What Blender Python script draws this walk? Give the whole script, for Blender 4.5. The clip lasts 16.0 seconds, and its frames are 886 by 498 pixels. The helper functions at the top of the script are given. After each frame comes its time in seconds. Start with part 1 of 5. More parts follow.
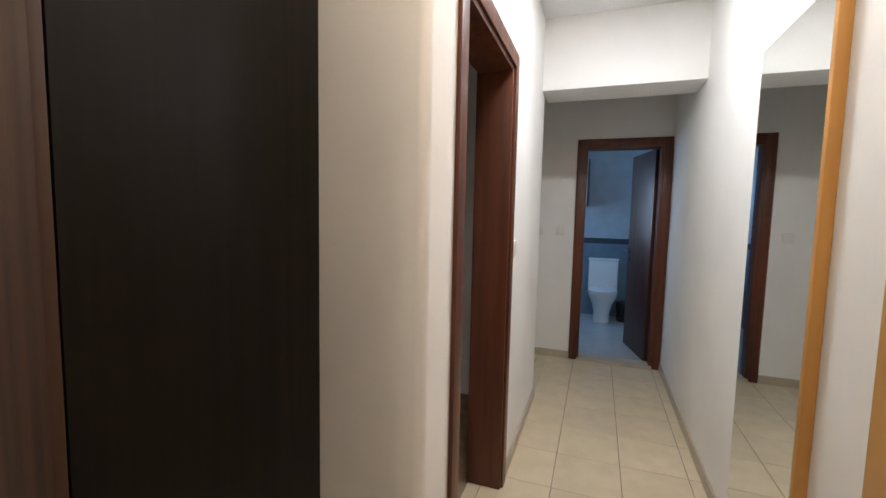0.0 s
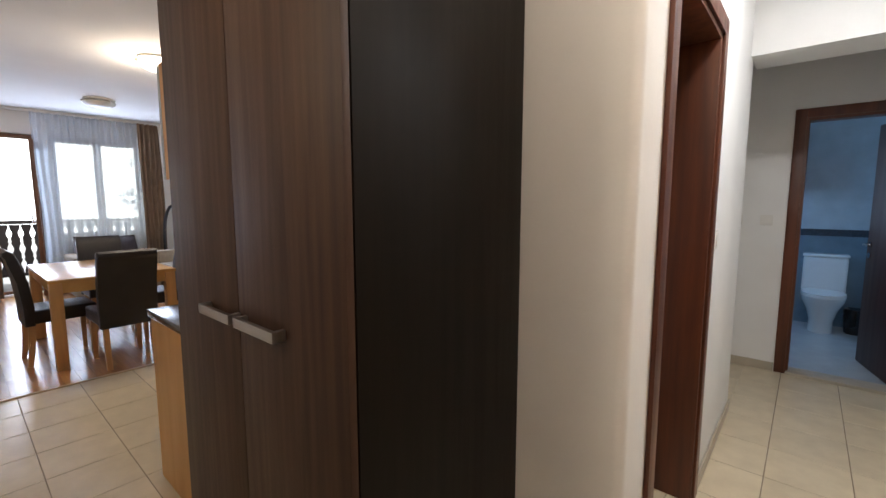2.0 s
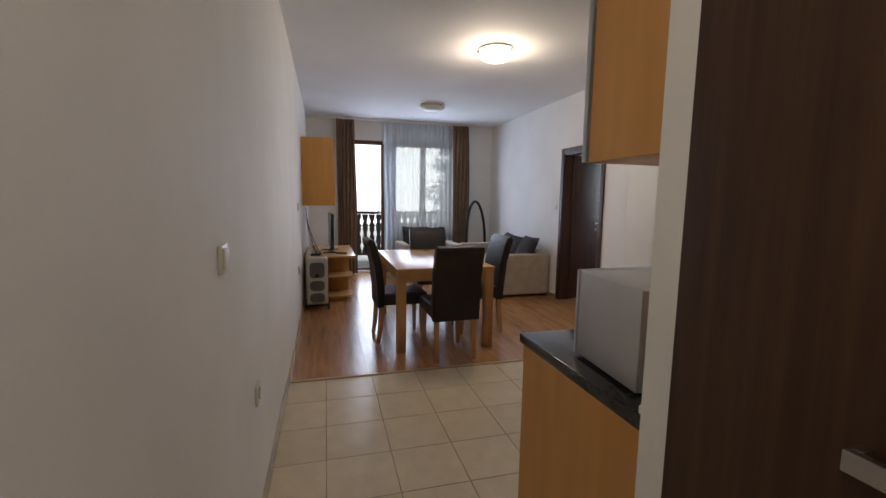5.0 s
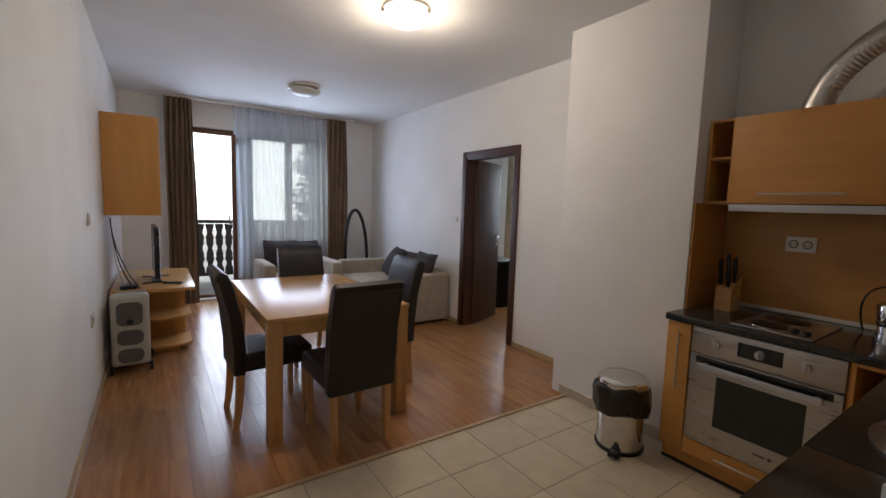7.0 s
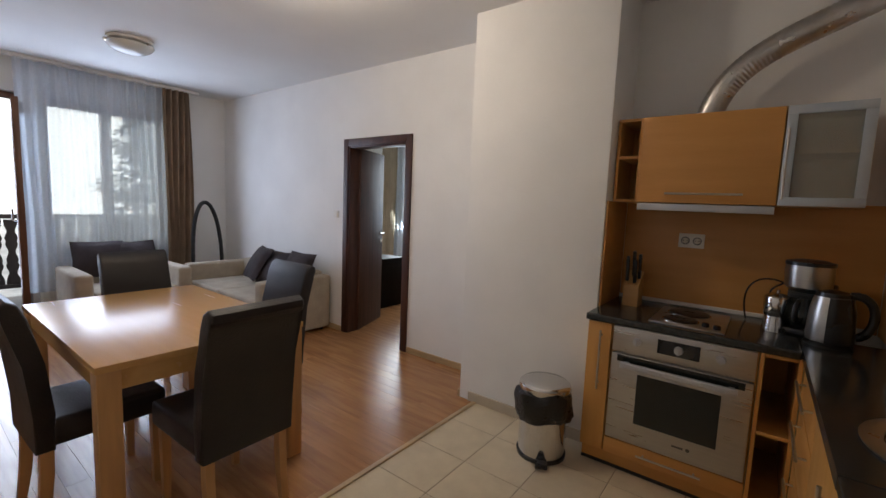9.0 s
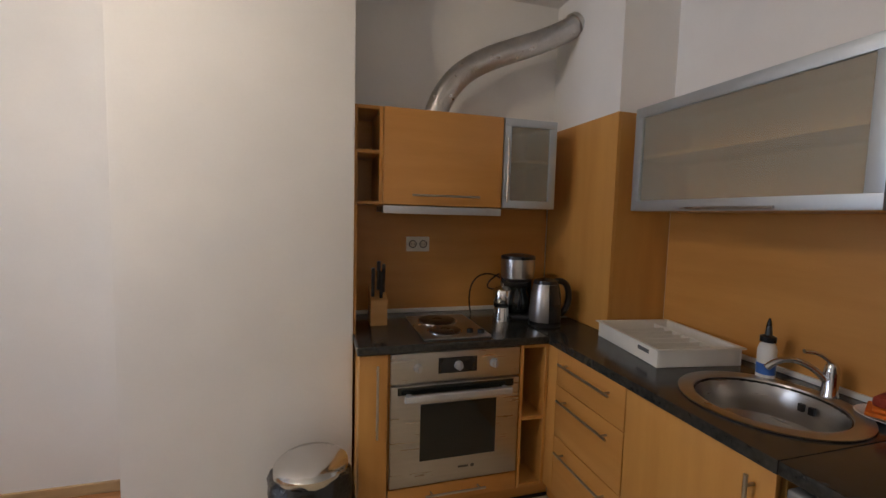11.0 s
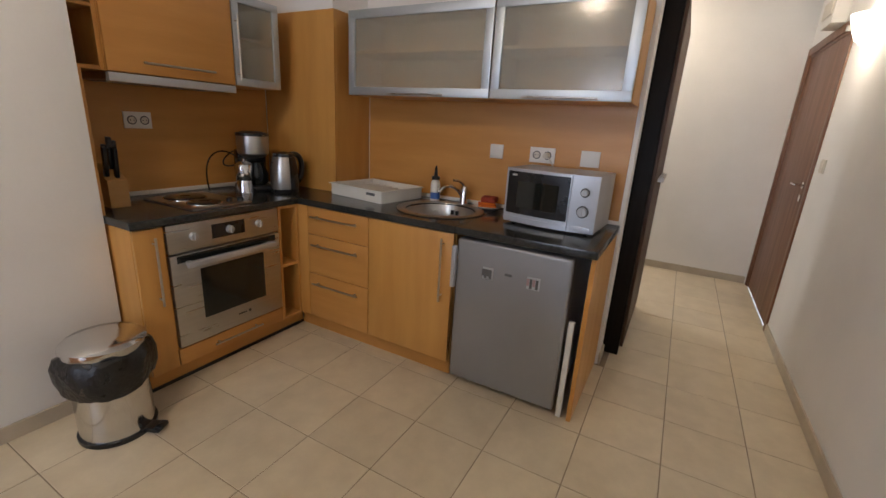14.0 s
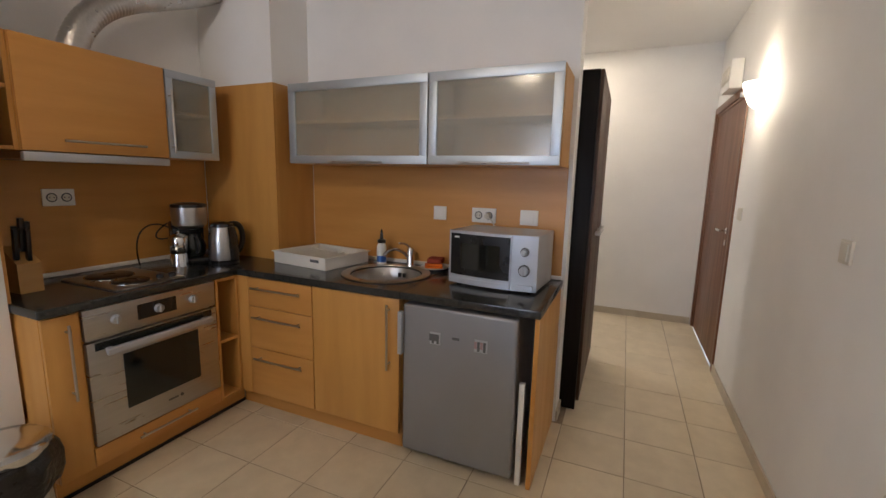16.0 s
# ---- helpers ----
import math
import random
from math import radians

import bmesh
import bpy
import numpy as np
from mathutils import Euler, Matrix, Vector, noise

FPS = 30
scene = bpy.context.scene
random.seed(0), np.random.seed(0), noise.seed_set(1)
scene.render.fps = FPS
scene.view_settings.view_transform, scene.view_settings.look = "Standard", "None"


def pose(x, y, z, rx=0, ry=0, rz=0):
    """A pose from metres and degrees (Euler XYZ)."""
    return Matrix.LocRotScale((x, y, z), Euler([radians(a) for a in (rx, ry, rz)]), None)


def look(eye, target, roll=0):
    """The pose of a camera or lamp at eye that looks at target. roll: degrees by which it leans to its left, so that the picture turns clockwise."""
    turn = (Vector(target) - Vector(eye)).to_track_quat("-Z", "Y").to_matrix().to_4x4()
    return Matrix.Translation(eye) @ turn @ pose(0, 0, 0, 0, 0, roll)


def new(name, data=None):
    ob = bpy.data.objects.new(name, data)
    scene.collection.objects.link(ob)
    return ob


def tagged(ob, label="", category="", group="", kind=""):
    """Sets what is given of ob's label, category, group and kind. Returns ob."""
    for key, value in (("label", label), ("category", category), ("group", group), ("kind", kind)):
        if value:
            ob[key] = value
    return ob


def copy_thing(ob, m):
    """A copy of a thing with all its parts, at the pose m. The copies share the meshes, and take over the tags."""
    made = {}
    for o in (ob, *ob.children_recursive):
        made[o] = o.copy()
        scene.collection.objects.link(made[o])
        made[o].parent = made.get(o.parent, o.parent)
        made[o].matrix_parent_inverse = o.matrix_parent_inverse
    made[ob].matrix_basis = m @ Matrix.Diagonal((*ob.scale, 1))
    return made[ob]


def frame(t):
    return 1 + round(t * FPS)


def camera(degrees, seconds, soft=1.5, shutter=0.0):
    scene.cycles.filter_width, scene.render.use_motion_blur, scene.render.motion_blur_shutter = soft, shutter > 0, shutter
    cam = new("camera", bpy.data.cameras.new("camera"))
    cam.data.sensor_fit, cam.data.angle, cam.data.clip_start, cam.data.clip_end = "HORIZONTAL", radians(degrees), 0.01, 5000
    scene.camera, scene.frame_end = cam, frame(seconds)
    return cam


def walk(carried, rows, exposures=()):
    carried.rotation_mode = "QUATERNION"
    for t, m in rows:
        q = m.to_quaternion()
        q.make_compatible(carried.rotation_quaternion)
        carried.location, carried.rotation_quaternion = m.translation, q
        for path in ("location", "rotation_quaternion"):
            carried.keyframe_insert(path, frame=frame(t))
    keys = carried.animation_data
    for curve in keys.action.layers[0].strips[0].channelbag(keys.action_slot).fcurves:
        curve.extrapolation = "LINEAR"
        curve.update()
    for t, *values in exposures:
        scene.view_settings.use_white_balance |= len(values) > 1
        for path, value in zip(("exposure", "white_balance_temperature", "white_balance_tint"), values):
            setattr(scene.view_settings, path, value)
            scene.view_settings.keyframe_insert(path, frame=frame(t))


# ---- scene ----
cam = camera(92.6, 16.0)
PATH = [
    (0, (-0.625, 0.519, 1.376), (-1.307, 2.391, 1.206), 1.2),
    (0.5, (-0.610, 0.527, 1.378), (-1.152, 2.444, 1.206), 1.3),
    (1, (-0.610, 0.527, 1.378), (-1.135, 2.448, 1.202), 1.2),
    (1.5, (-0.643, 0.499, 1.379), (-1.365, 2.354, 1.19), 0.9),
    (2, (-0.706, 0.405, 1.372), (-2.003, 1.911, 1.153), 0.0),
    (2.5, (-0.725, 0.358, 1.368), (-2.352, 1.498, 1.144), -0.6),
    (3, (-0.755, 0.344, 1.357), (-2.537, 1.225, 1.134), -0.7),
    (3.5, (-0.83, 0.347, 1.344), (-2.715, 0.976, 1.113), -0.5),
    (3.7, (-0.89, 0.351, 1.336), (-2.8, 0.895, 1.096), -0.1),
    (5.8, (-2.251, 0.259, 1.393), (-4.157, 0.815, 1.158), 1.7),
    (6, (-2.37, 0.278, 1.401), (-4.254, 0.907, 1.166), 1.3),
    (6.5, (-2.632, 0.346, 1.404), (-4.411, 1.235, 1.195), 1.2),
    (7, (-2.804, 0.381, 1.402), (-4.453, 1.494, 1.204), 1.8),
    (7.5, (-2.921, 0.395, 1.42), (-4.384, 1.741, 1.207), 2.5),
    (8, (-2.976, 0.384, 1.418), (-4.368, 1.802, 1.19), 2.6),
    (8.2, (-2.991, 0.38, 1.413), (-4.375, 1.805, 1.183), 2.7),
    (10.3, (-3.982, 0.752, 1.415), (-4.205, 2.731, 1.237), 0.3),
    (10.5, (-4.031, 0.833, 1.425), (-4.031, 2.825, 1.245), 0.2),
    (11, (-4.185, 0.956, 1.426), (-3.626, 2.869, 1.266), 1.5),
    (11.5, (-4.351, 0.953, 1.427), (-3.217, 2.596, 1.301), 1.0),
    (12, (-4.523, 0.856, 1.411), (-3.142, 2.299, 1.296), 1.9),
    (12.5, (-4.702, 0.745, 1.405), (-3.202, 2.061, 1.266), 1.9),
    (13, (-4.785, 0.746, 1.385), (-3.189, 1.927, 1.144), 2.3),
    (13.5, (-4.867, 0.76, 1.34), (-3.216, 1.767, 0.829), 2.7),
    (14, (-4.909, 0.762, 1.329), (-3.22, 1.671, 0.763), 3.4),
    (14.5, (-4.92, 0.731, 1.358), (-3.159, 1.522, 0.833), 2.5),
    (15, (-4.919, 0.704, 1.377), (-3.1, 1.403, 0.927), 2.1),
    (15.5, (-4.907, 0.683, 1.396), (-3.039, 1.308, 1.051), 2.0),
    (16, (-4.847, 0.706, 1.39), (-3.032, 1.483, 1.067), 1.4),
]
walk(cam, [(t, look(eye, target, roll)) for t, eye, target, roll in PATH],
     exposures=[(0.0, 0.6), (1.5, 0.6), (2.5, 0.45), (3.5, 0.1), (6.0, -0.17), (8.2, -0.15), (10.5, 0.36), (11.0, 0.36), (12.0, 0.64), (12.8, 0.62), (16.0, 0.52)])

# ---- light ----
world = bpy.data.worlds.new("World")
scene.world = world
world.use_nodes = True
_wn = world.node_tree.nodes
_sky = _wn.new("ShaderNodeTexSky")
_sky.sky_type = 'NISHITA'
_sky.sun_disc = False
_sky.sun_elevation = radians(48)
_sky.sun_rotation = radians(60)
_sky.air_density = 1.6
_sky.dust_density = 3.0
_wn["Background"].inputs[1].default_value = 0.14
world.node_tree.links.new(_sky.outputs[0], _wn["Background"].inputs[0])


def sun_lamp():
    d = bpy.data.lights.new("sun", 'SUN')
    d.energy, d.angle, d.color = 1.0, radians(12), (1.0, 0.96, 0.9)
    ob = new("sun", d)
    ob.matrix_world = look((20, 12, 30), (0, 0, 0))


def window_light(eye, target, w, h, watts, col=(0.78, 0.88, 1.0)):
    d = bpy.data.lights.new("window_daylight", 'AREA')
    d.shape, d.size, d.size_y, d.energy, d.color = 'RECTANGLE', w, h, watts, col
    ob = new("window_daylight", d)
    ob.matrix_world = look(eye, target)


def lamp_bulb(eye, watts, col=(1.0, 0.84, 0.64), r=0.05):
    d = bpy.data.lights.new("lamp_bulb", 'POINT')
    d.energy, d.color, d.shadow_soft_size = watts, col, r
    new("lamp_bulb", d).location = eye


def ceiling_fill(eye, watts, col):
    """An added fill lamp just under the ceiling, with no fitting drawn."""
    d = bpy.data.lights.new("ceiling_light", 'AREA')
    d.shape, d.size, d.energy, d.color = 'DISK', 0.24, watts, col
    new("ceiling_light", d).matrix_world = look(eye, (eye[0], eye[1] + 0.0001, 0))


sun_lamp()
window_light((-9.48, 1.03, 1.25), (-8, 1.03, 1.1), 0.46, 2.0, 19, (0.64, 0.75, 1.0))
window_light((-9.14, 2.0, 1.6), (-8, 2.0, 1.6), 1.1, 1.4, 26, (0.64, 0.75, 1.0))
window_light((-8.0, 6.05, 1.6), (-7.8, 4.5, 1.2), 1.5, 1.4, 45, (0.8, 0.9, 1.0))
# bathroom: added blue fill lamp in an unseen wall opening
window_light((-1.72, 5.9, 1.6), (-0.5, 5.9, 1.3), 0.8, 0.8, 8, (0.26, 0.55, 1.0))
lamp_bulb((-5.41, 1.79, 2.60), 29, (1.0, 0.83, 0.66), 0.13)
lamp_bulb((-1.66, 0.075, 1.96), 6.5, (1.0, 0.84, 0.66), 0.04)
# added fill, no lamp seen here: brightens the corridor, then the hall
ceiling_fill((-0.45, 2.5, 2.69), 14, (0.94, 0.96, 1.0))
ceiling_fill((-0.62, 1.18, 2.69), 7, (1.0, 0.83, 0.66))


# ---- materials ----
def mat(name, col, rough=0.5, metal=0.0, var=0.12, scale=6.0, bump=0.05, fine=120.0, stretch=(1, 1, 1), rand=0.0,
        rvar=0.09, coat=0.0, spec=0.5, col2=None, detail=4.0, ior=None):
    m = bpy.data.materials.new(name)
    m.use_nodes = True
    n, l = m.node_tree.nodes, m.node_tree.links
    b = n["Principled BSDF"]
    b.inputs["Roughness"].default_value = rough
    b.inputs["Metallic"].default_value = metal
    b.inputs["Coat Weight"].default_value = coat
    b.inputs["Specular IOR Level"].default_value = spec
    tc = n.new("ShaderNodeTexCoord")
    mp = n.new("ShaderNodeMapping")
    mp.inputs["Scale"].default_value = stretch
    l.new(tc.outputs["Object"], mp.inputs["Vector"])
    vec = mp.outputs[0]
    info = n.new("ShaderNodeObjectInfo")
    if rand:
        add = n.new("ShaderNodeVectorMath")
        add.operation = 'MULTIPLY_ADD'
        l.new(info.outputs["Random"], add.inputs[0])
        add.inputs[1].default_value = (37.0, 17.0, 23.0)
        l.new(vec, add.inputs[2])
        vec = add.outputs[0]
    n1 = n.new("ShaderNodeTexNoise")
    n1.inputs["Scale"].default_value, n1.inputs["Detail"].default_value = scale, detail
    l.new(vec, n1.inputs["Vector"])
    n2 = n.new("ShaderNodeTexNoise")
    n2.inputs["Scale"].default_value, n2.inputs["Detail"].default_value = fine, 3.0
    l.new(vec, n2.inputs["Vector"])
    ramp = n.new("ShaderNodeMix")
    ramp.data_type = 'RGBA'
    c2 = col2 or tuple(c * (1 - var) for c in col)
    ramp.inputs[6].default_value = (*[min(1, c * (1 + var * 0.4)) for c in col], 1)
    ramp.inputs[7].default_value = (*c2, 1)
    sp = n.new("ShaderNodeMapRange")
    sp.inputs[1].default_value, sp.inputs[2].default_value = 0.3, 0.7
    l.new(n1.outputs["Fac"], sp.inputs[0])
    l.new(sp.outputs[0], ramp.inputs[0])
    out = ramp.outputs[2]
    fm = n.new("ShaderNodeMix")
    fm.data_type, fm.blend_type = 'RGBA', 'MULTIPLY'
    fm.inputs[0].default_value = var * 0.6
    l.new(out, fm.inputs[6])
    l.new(n2.outputs["Fac"], fm.inputs[7])
    out = fm.outputs[2]
    if rand:
        hv = n.new("ShaderNodeHueSaturation")
        mr = n.new("ShaderNodeMapRange")
        mr.inputs[3].default_value, mr.inputs[4].default_value = 1 - rand, 1 + rand
        l.new(info.outputs["Random"], mr.inputs[0])
        l.new(mr.outputs[0], hv.inputs["Value"])
        l.new(out, hv.inputs["Color"])
        out = hv.outputs[0]
    l.new(out, b.inputs["Base Color"])
    rr = n.new("ShaderNodeMapRange")
    rr.inputs[3].default_value, rr.inputs[4].default_value = max(0.02, rough - rvar), min(1, rough + rvar)
    l.new(n1.outputs["Fac"], rr.inputs[0])
    l.new(rr.outputs[0], b.inputs["Roughness"])
    if bump:
        bp = n.new("ShaderNodeBump")
        bp.inputs["Strength"].default_value, bp.inputs["Distance"].default_value = bump, 0.01
        l.new(n2.outputs["Fac"], bp.inputs["Height"])
        l.new(bp.outputs[0], b.inputs["Normal"])
    return m


def glow(name, col, power):
    m = bpy.data.materials.new(name)
    m.use_nodes = True
    b = m.node_tree.nodes["Principled BSDF"]
    b.inputs["Base Color"].default_value = (0.85, 0.82, 0.75, 1)
    b.inputs["Emission Color"].default_value = (*col, 1)
    b.inputs["Emission Strength"].default_value = power
    return m


def glass(name, rough=0.0, tint=(0.95, 0.97, 0.96), alpha_mix=0.0):
    """Clear or frosted pane: see-through with a glossy face."""
    m = bpy.data.materials.new(name)
    m.use_nodes = True
    n, l = m.node_tree.nodes, m.node_tree.links
    n.remove(n["Principled BSDF"])
    gl, tr = n.new("ShaderNodeBsdfGlossy"), n.new("ShaderNodeBsdfTransparent")
    gl.inputs["Roughness"].default_value = 0.02
    tr.inputs[0].default_value = (*tint, 1)
    fr, mx = n.new("ShaderNodeFresnel"), n.new("ShaderNodeMixShader")
    fr.inputs[0].default_value = 1.45
    l.new(fr.outputs[0], mx.inputs[0])
    l.new(tr.outputs[0], mx.inputs[1])
    l.new(gl.outputs[0], mx.inputs[2])
    l.new(mx.outputs[0], n["Material Output"].inputs[0])
    return m


def sheer(name, col, thin):
    """Thin voile: partly open weave, partly translucent thread."""
    m = bpy.data.materials.new(name)
    m.use_nodes = True
    n, l = m.node_tree.nodes, m.node_tree.links
    n.remove(n["Principled BSDF"])
    df, tl, tr = n.new("ShaderNodeBsdfDiffuse"), n.new("ShaderNodeBsdfTranslucent"), n.new("ShaderNodeBsdfTransparent")
    df.inputs[0].default_value = (*col, 1)
    tl.inputs[0].default_value = (*col, 1)
    a, b = n.new("ShaderNodeMixShader"), n.new("ShaderNodeMixShader")
    a.inputs[0].default_value = 0.78
    l.new(df.outputs[0], a.inputs[1])
    l.new(tl.outputs[0], a.inputs[2])
    tc, nz, mr = n.new("ShaderNodeTexCoord"), n.new("ShaderNodeTexNoise"), n.new("ShaderNodeMapRange")
    nz.inputs["Scale"].default_value = 40
    l.new(tc.outputs["Object"], nz.inputs["Vector"])
    l.new(nz.outputs["Fac"], mr.inputs[0])
    mr.inputs[3].default_value, mr.inputs[4].default_value = thin - 0.06, thin + 0.06
    l.new(mr.outputs[0], b.inputs[0])
    l.new(a.outputs[0], b.inputs[1])
    l.new(tr.outputs[0], b.inputs[2])
    l.new(b.outputs[0], n["Material Output"].inputs[0])
    return m


PLASTER = mat("white_wall_paint", (0.85, 0.84, 0.815), 0.75, var=0.05, scale=2.2, bump=0.04, fine=90)
CEIL = mat("ceiling_paint", (0.80, 0.80, 0.79), 0.85, var=0.04, scale=1.5, bump=0.06, fine=70)
TILE = mat("cream_floor_tile", (0.66, 0.56, 0.40), 0.30, var=0.10, scale=9, bump=0.004, fine=60, rvar=0.015, rand=0.05, col2=(0.60, 0.50, 0.35))
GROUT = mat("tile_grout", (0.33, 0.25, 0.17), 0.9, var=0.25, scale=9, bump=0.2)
TILE_BASE = mat("skirting_tile", (0.50, 0.43, 0.33), 0.35, var=0.12, scale=7, bump=0.02, rand=0.05)
LAMINATE = mat("oak_laminate", (0.44, 0.215, 0.088), 0.24, var=0.25, rvar=0.03, scale=3.0, bump=0.015, fine=22, stretch=(0.9, 9, 1), rand=0.10,
               col2=(0.31, 0.14, 0.054))
BASE_WOOD = mat("light_wood_skirting", (0.55, 0.38, 0.20), 0.4, var=0.2, scale=4, stretch=(1, 1, 8))
BEECH = mat("beech_veneer", (0.60, 0.305, 0.080), 0.36, var=0.10, scale=2.2, bump=0.02, fine=26, stretch=(6, 6, 0.7), col2=(0.54, 0.26, 0.062), rand=0.04)
BEECH_H = mat("beech_panel", (0.57, 0.275, 0.072), 0.38, var=0.10, scale=2.2, bump=0.02, fine=26, stretch=(0.7, 0.7, 6), col2=(0.51, 0.235, 0.055))
TABLE_W = mat("beech_table_wood", (0.60, 0.34, 0.125), 0.24, var=0.09, scale=2.4, bump=0.02, fine=24, stretch=(0.7, 7, 7), col2=(0.55, 0.30, 0.10))
LEG_W = mat("beech_leg_wood", (0.58, 0.31, 0.12), 0.35, var=0.2, scale=3, bump=0.02, fine=24, stretch=(7, 7, 0.7))
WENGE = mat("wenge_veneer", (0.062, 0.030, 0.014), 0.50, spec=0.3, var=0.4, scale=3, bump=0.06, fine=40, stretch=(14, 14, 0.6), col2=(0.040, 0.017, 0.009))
# the doors' wenge again, its colour darkened for the wardrobe's shaded sides
WENGE_DARKENED = mat("darkened_wenge", (0.010, 0.007, 0.005), 0.42, spec=0.14, var=0.3, scale=3, bump=0.04, fine=40, stretch=(14, 14, 0.6))
MAHOG = mat("mahogany_door_veneer", (0.135, 0.035, 0.012), 0.42, var=0.4, scale=2.5, bump=0.05, fine=34, stretch=(10, 10, 0.6), col2=(0.075, 0.021, 0.009))
DOOR_DARK = mat("dark_door_veneer", (0.070, 0.022, 0.011), 0.45, var=0.4, scale=2.5, bump=0.05, fine=34, stretch=(10, 10, 0.6))
ENTRY = mat("walnut_entrance_veneer", (0.19, 0.072, 0.030), 0.4, var=0.35, scale=2.5, bump=0.05, fine=34, stretch=(10, 10, 0.6))
STONE = mat("black_granite_laminate", (0.014, 0.015, 0.015), 0.16, var=0.6, scale=60, bump=0.02, fine=240, col2=(0.05, 0.05, 0.045))
STEEL = mat("brushed_steel", (0.50, 0.48, 0.45), 0.30, 1.0, var=0.07, scale=5, bump=0.004, fine=60, stretch=(1, 1, 14))
CHROME = mat("chrome", (0.70, 0.70, 0.70), 0.14, 1.0, rvar=0.03, var=0.05, bump=0.0)
NICKEL = mat("satin_nickel", (0.55, 0.50, 0.43), 0.34, 1.0, var=0.08, bump=0.02)
ALU = mat("aluminium_frame", (0.50, 0.54, 0.57), 0.42, 0.7, var=0.06, bump=0.02)
FOIL = mat("aluminium_duct_foil", (0.62, 0.60, 0.57), 0.30, 1.0, var=0.15, scale=14, bump=0.2, fine=90)
SILVER = mat("silver_paint", (0.50, 0.51, 0.53), 0.36, 0.45, var=0.06, bump=0.02)
FASCIA = mat("pale_silver_plastic", (0.52, 0.55, 0.60), 0.32, 0.35, var=0.05, bump=0.01)
HEATER = mat("grey_heater_enamel", (0.44, 0.43, 0.38), 0.45, var=0.1, bump=0.03)
FRIDGE = mat("silver_grey_enamel", (0.30, 0.30, 0.305), 0.40, 0.45, var=0.06, scale=3, bump=0.03, fine=200)
FROST = mat("frosted_glass", (0.62, 0.60, 0.50), 0.24, var=0.02, rvar=0.01, scale=2.5, bump=0.0, spec=0.5)
_f = FROST.node_tree.nodes["Principled BSDF"]
_f.inputs["Transmission Weight"].default_value = 0.75
_f.inputs["IOR"].default_value = 1.25
_f.inputs["Coat Weight"].default_value = 0.6
_f.inputs["Coat Roughness"].default_value = 0.12
BLACK = mat("black_plastic", (0.012, 0.012, 0.013), 0.28, var=0.2, bump=0.03)
RUBBER = mat("matt_black_rubber", (0.015, 0.015, 0.016), 0.6, var=0.2, bump=0.05)
DGLASS = mat("dark_oven_glass", (0.012, 0.014, 0.012), 0.06, var=0.1, bump=0.0)
WHITE = mat("white_plastic", (0.78, 0.76, 0.71), 0.4, var=0.05, bump=0.02)
IVORY = mat("ivory_plastic", (0.66, 0.62, 0.53), 0.4, var=0.06, bump=0.02)
RACK = mat("milky_rack_plastic", (0.82, 0.79, 0.71), 0.35, var=0.06, bump=0.02)
LEATHER = mat("dark_brown_leather", (0.014, 0.010, 0.010), 0.42, var=0.35, scale=8, bump=0.25, fine=130)
FABRIC = mat("beige_upholstery", (0.46, 0.39, 0.30), 0.92, var=0.16, scale=7, bump=0.35, fine=260)
CUSHION = mat("dark_brown_cushion", (0.035, 0.022, 0.022), 0.85, var=0.3, scale=9, bump=0.3, fine=220)
DRAPE = mat("taupe_curtain_cloth", (0.30, 0.21, 0.14), 0.9, var=0.2, scale=5, bump=0.3, fine=240)
BED_DRAPE = mat("beige_curtain_cloth", (0.52, 0.43, 0.30), 0.9, var=0.15, scale=5, bump=0.3, fine=240)
VOILE = sheer("white_voile", (0.84, 0.90, 0.98), 0.30)
BAG = mat("black_bin_bag", (0.013, 0.013, 0.013), 0.30, var=0.3, scale=20, bump=0.5, fine=60)
CERAMIC = mat("white_porcelain", (0.78, 0.80, 0.80), 0.12, var=0.03, bump=0.0)
BATH_UP = mat("pale_bath_tile", (0.52, 0.56, 0.58), 0.2, var=0.12, scale=6, bump=0.02, rand=0.04)
BATH_LOW = mat("blue_bath_tile", (0.20, 0.28, 0.34), 0.2, var=0.15, scale=6, bump=0.02, rand=0.05)
BATH_BAND = mat("dark_border_tile", (0.07, 0.09, 0.11), 0.25, var=0.4, scale=30, bump=0.02)
RAIL = mat("dark_stained_timber", (0.045, 0.032, 0.028), 0.7, var=0.35, scale=4, bump=0.15, fine=60, stretch=(8, 8, 1))
FRAME_W = mat("brown_window_timber", (0.16, 0.062, 0.026), 0.4, var=0.3, scale=3, bump=0.04, fine=40, stretch=(8, 8, 0.7))
PINE_LEAF = mat("conifer_foliage", (0.055, 0.095, 0.045), 0.8, var=0.5, scale=4, bump=0.1)
BARK = mat("bark", (0.10, 0.07, 0.05), 0.9, var=0.4, scale=8, bump=0.4)
GRASS = mat("pale_paving", (0.55, 0.55, 0.53), 0.95, var=0.4, scale=0.6, bump=0.3)
FACADE = mat("pale_render", (0.66, 0.62, 0.54), 0.9, var=0.1, scale=1.5, bump=0.2)
ROOF = mat("red_brown_roof", (0.17, 0.07, 0.045), 0.8, var=0.3, scale=4, bump=0.3)
CONCRETE = mat("balcony_concrete", (0.36, 0.34, 0.31), 0.85, var=0.2, scale=4, bump=0.2)
ORANGE = mat("orange_cloth", (0.75, 0.17, 0.012), 0.85, var=0.2, scale=12, bump=0.3)
RED = mat("brick_red_sponge", (0.36, 0.05, 0.022), 0.9, var=0.3, scale=30, bump=0.5)
BLUE = mat("blue_label", (0.04, 0.13, 0.42), 0.4, var=0.1, bump=0.0)
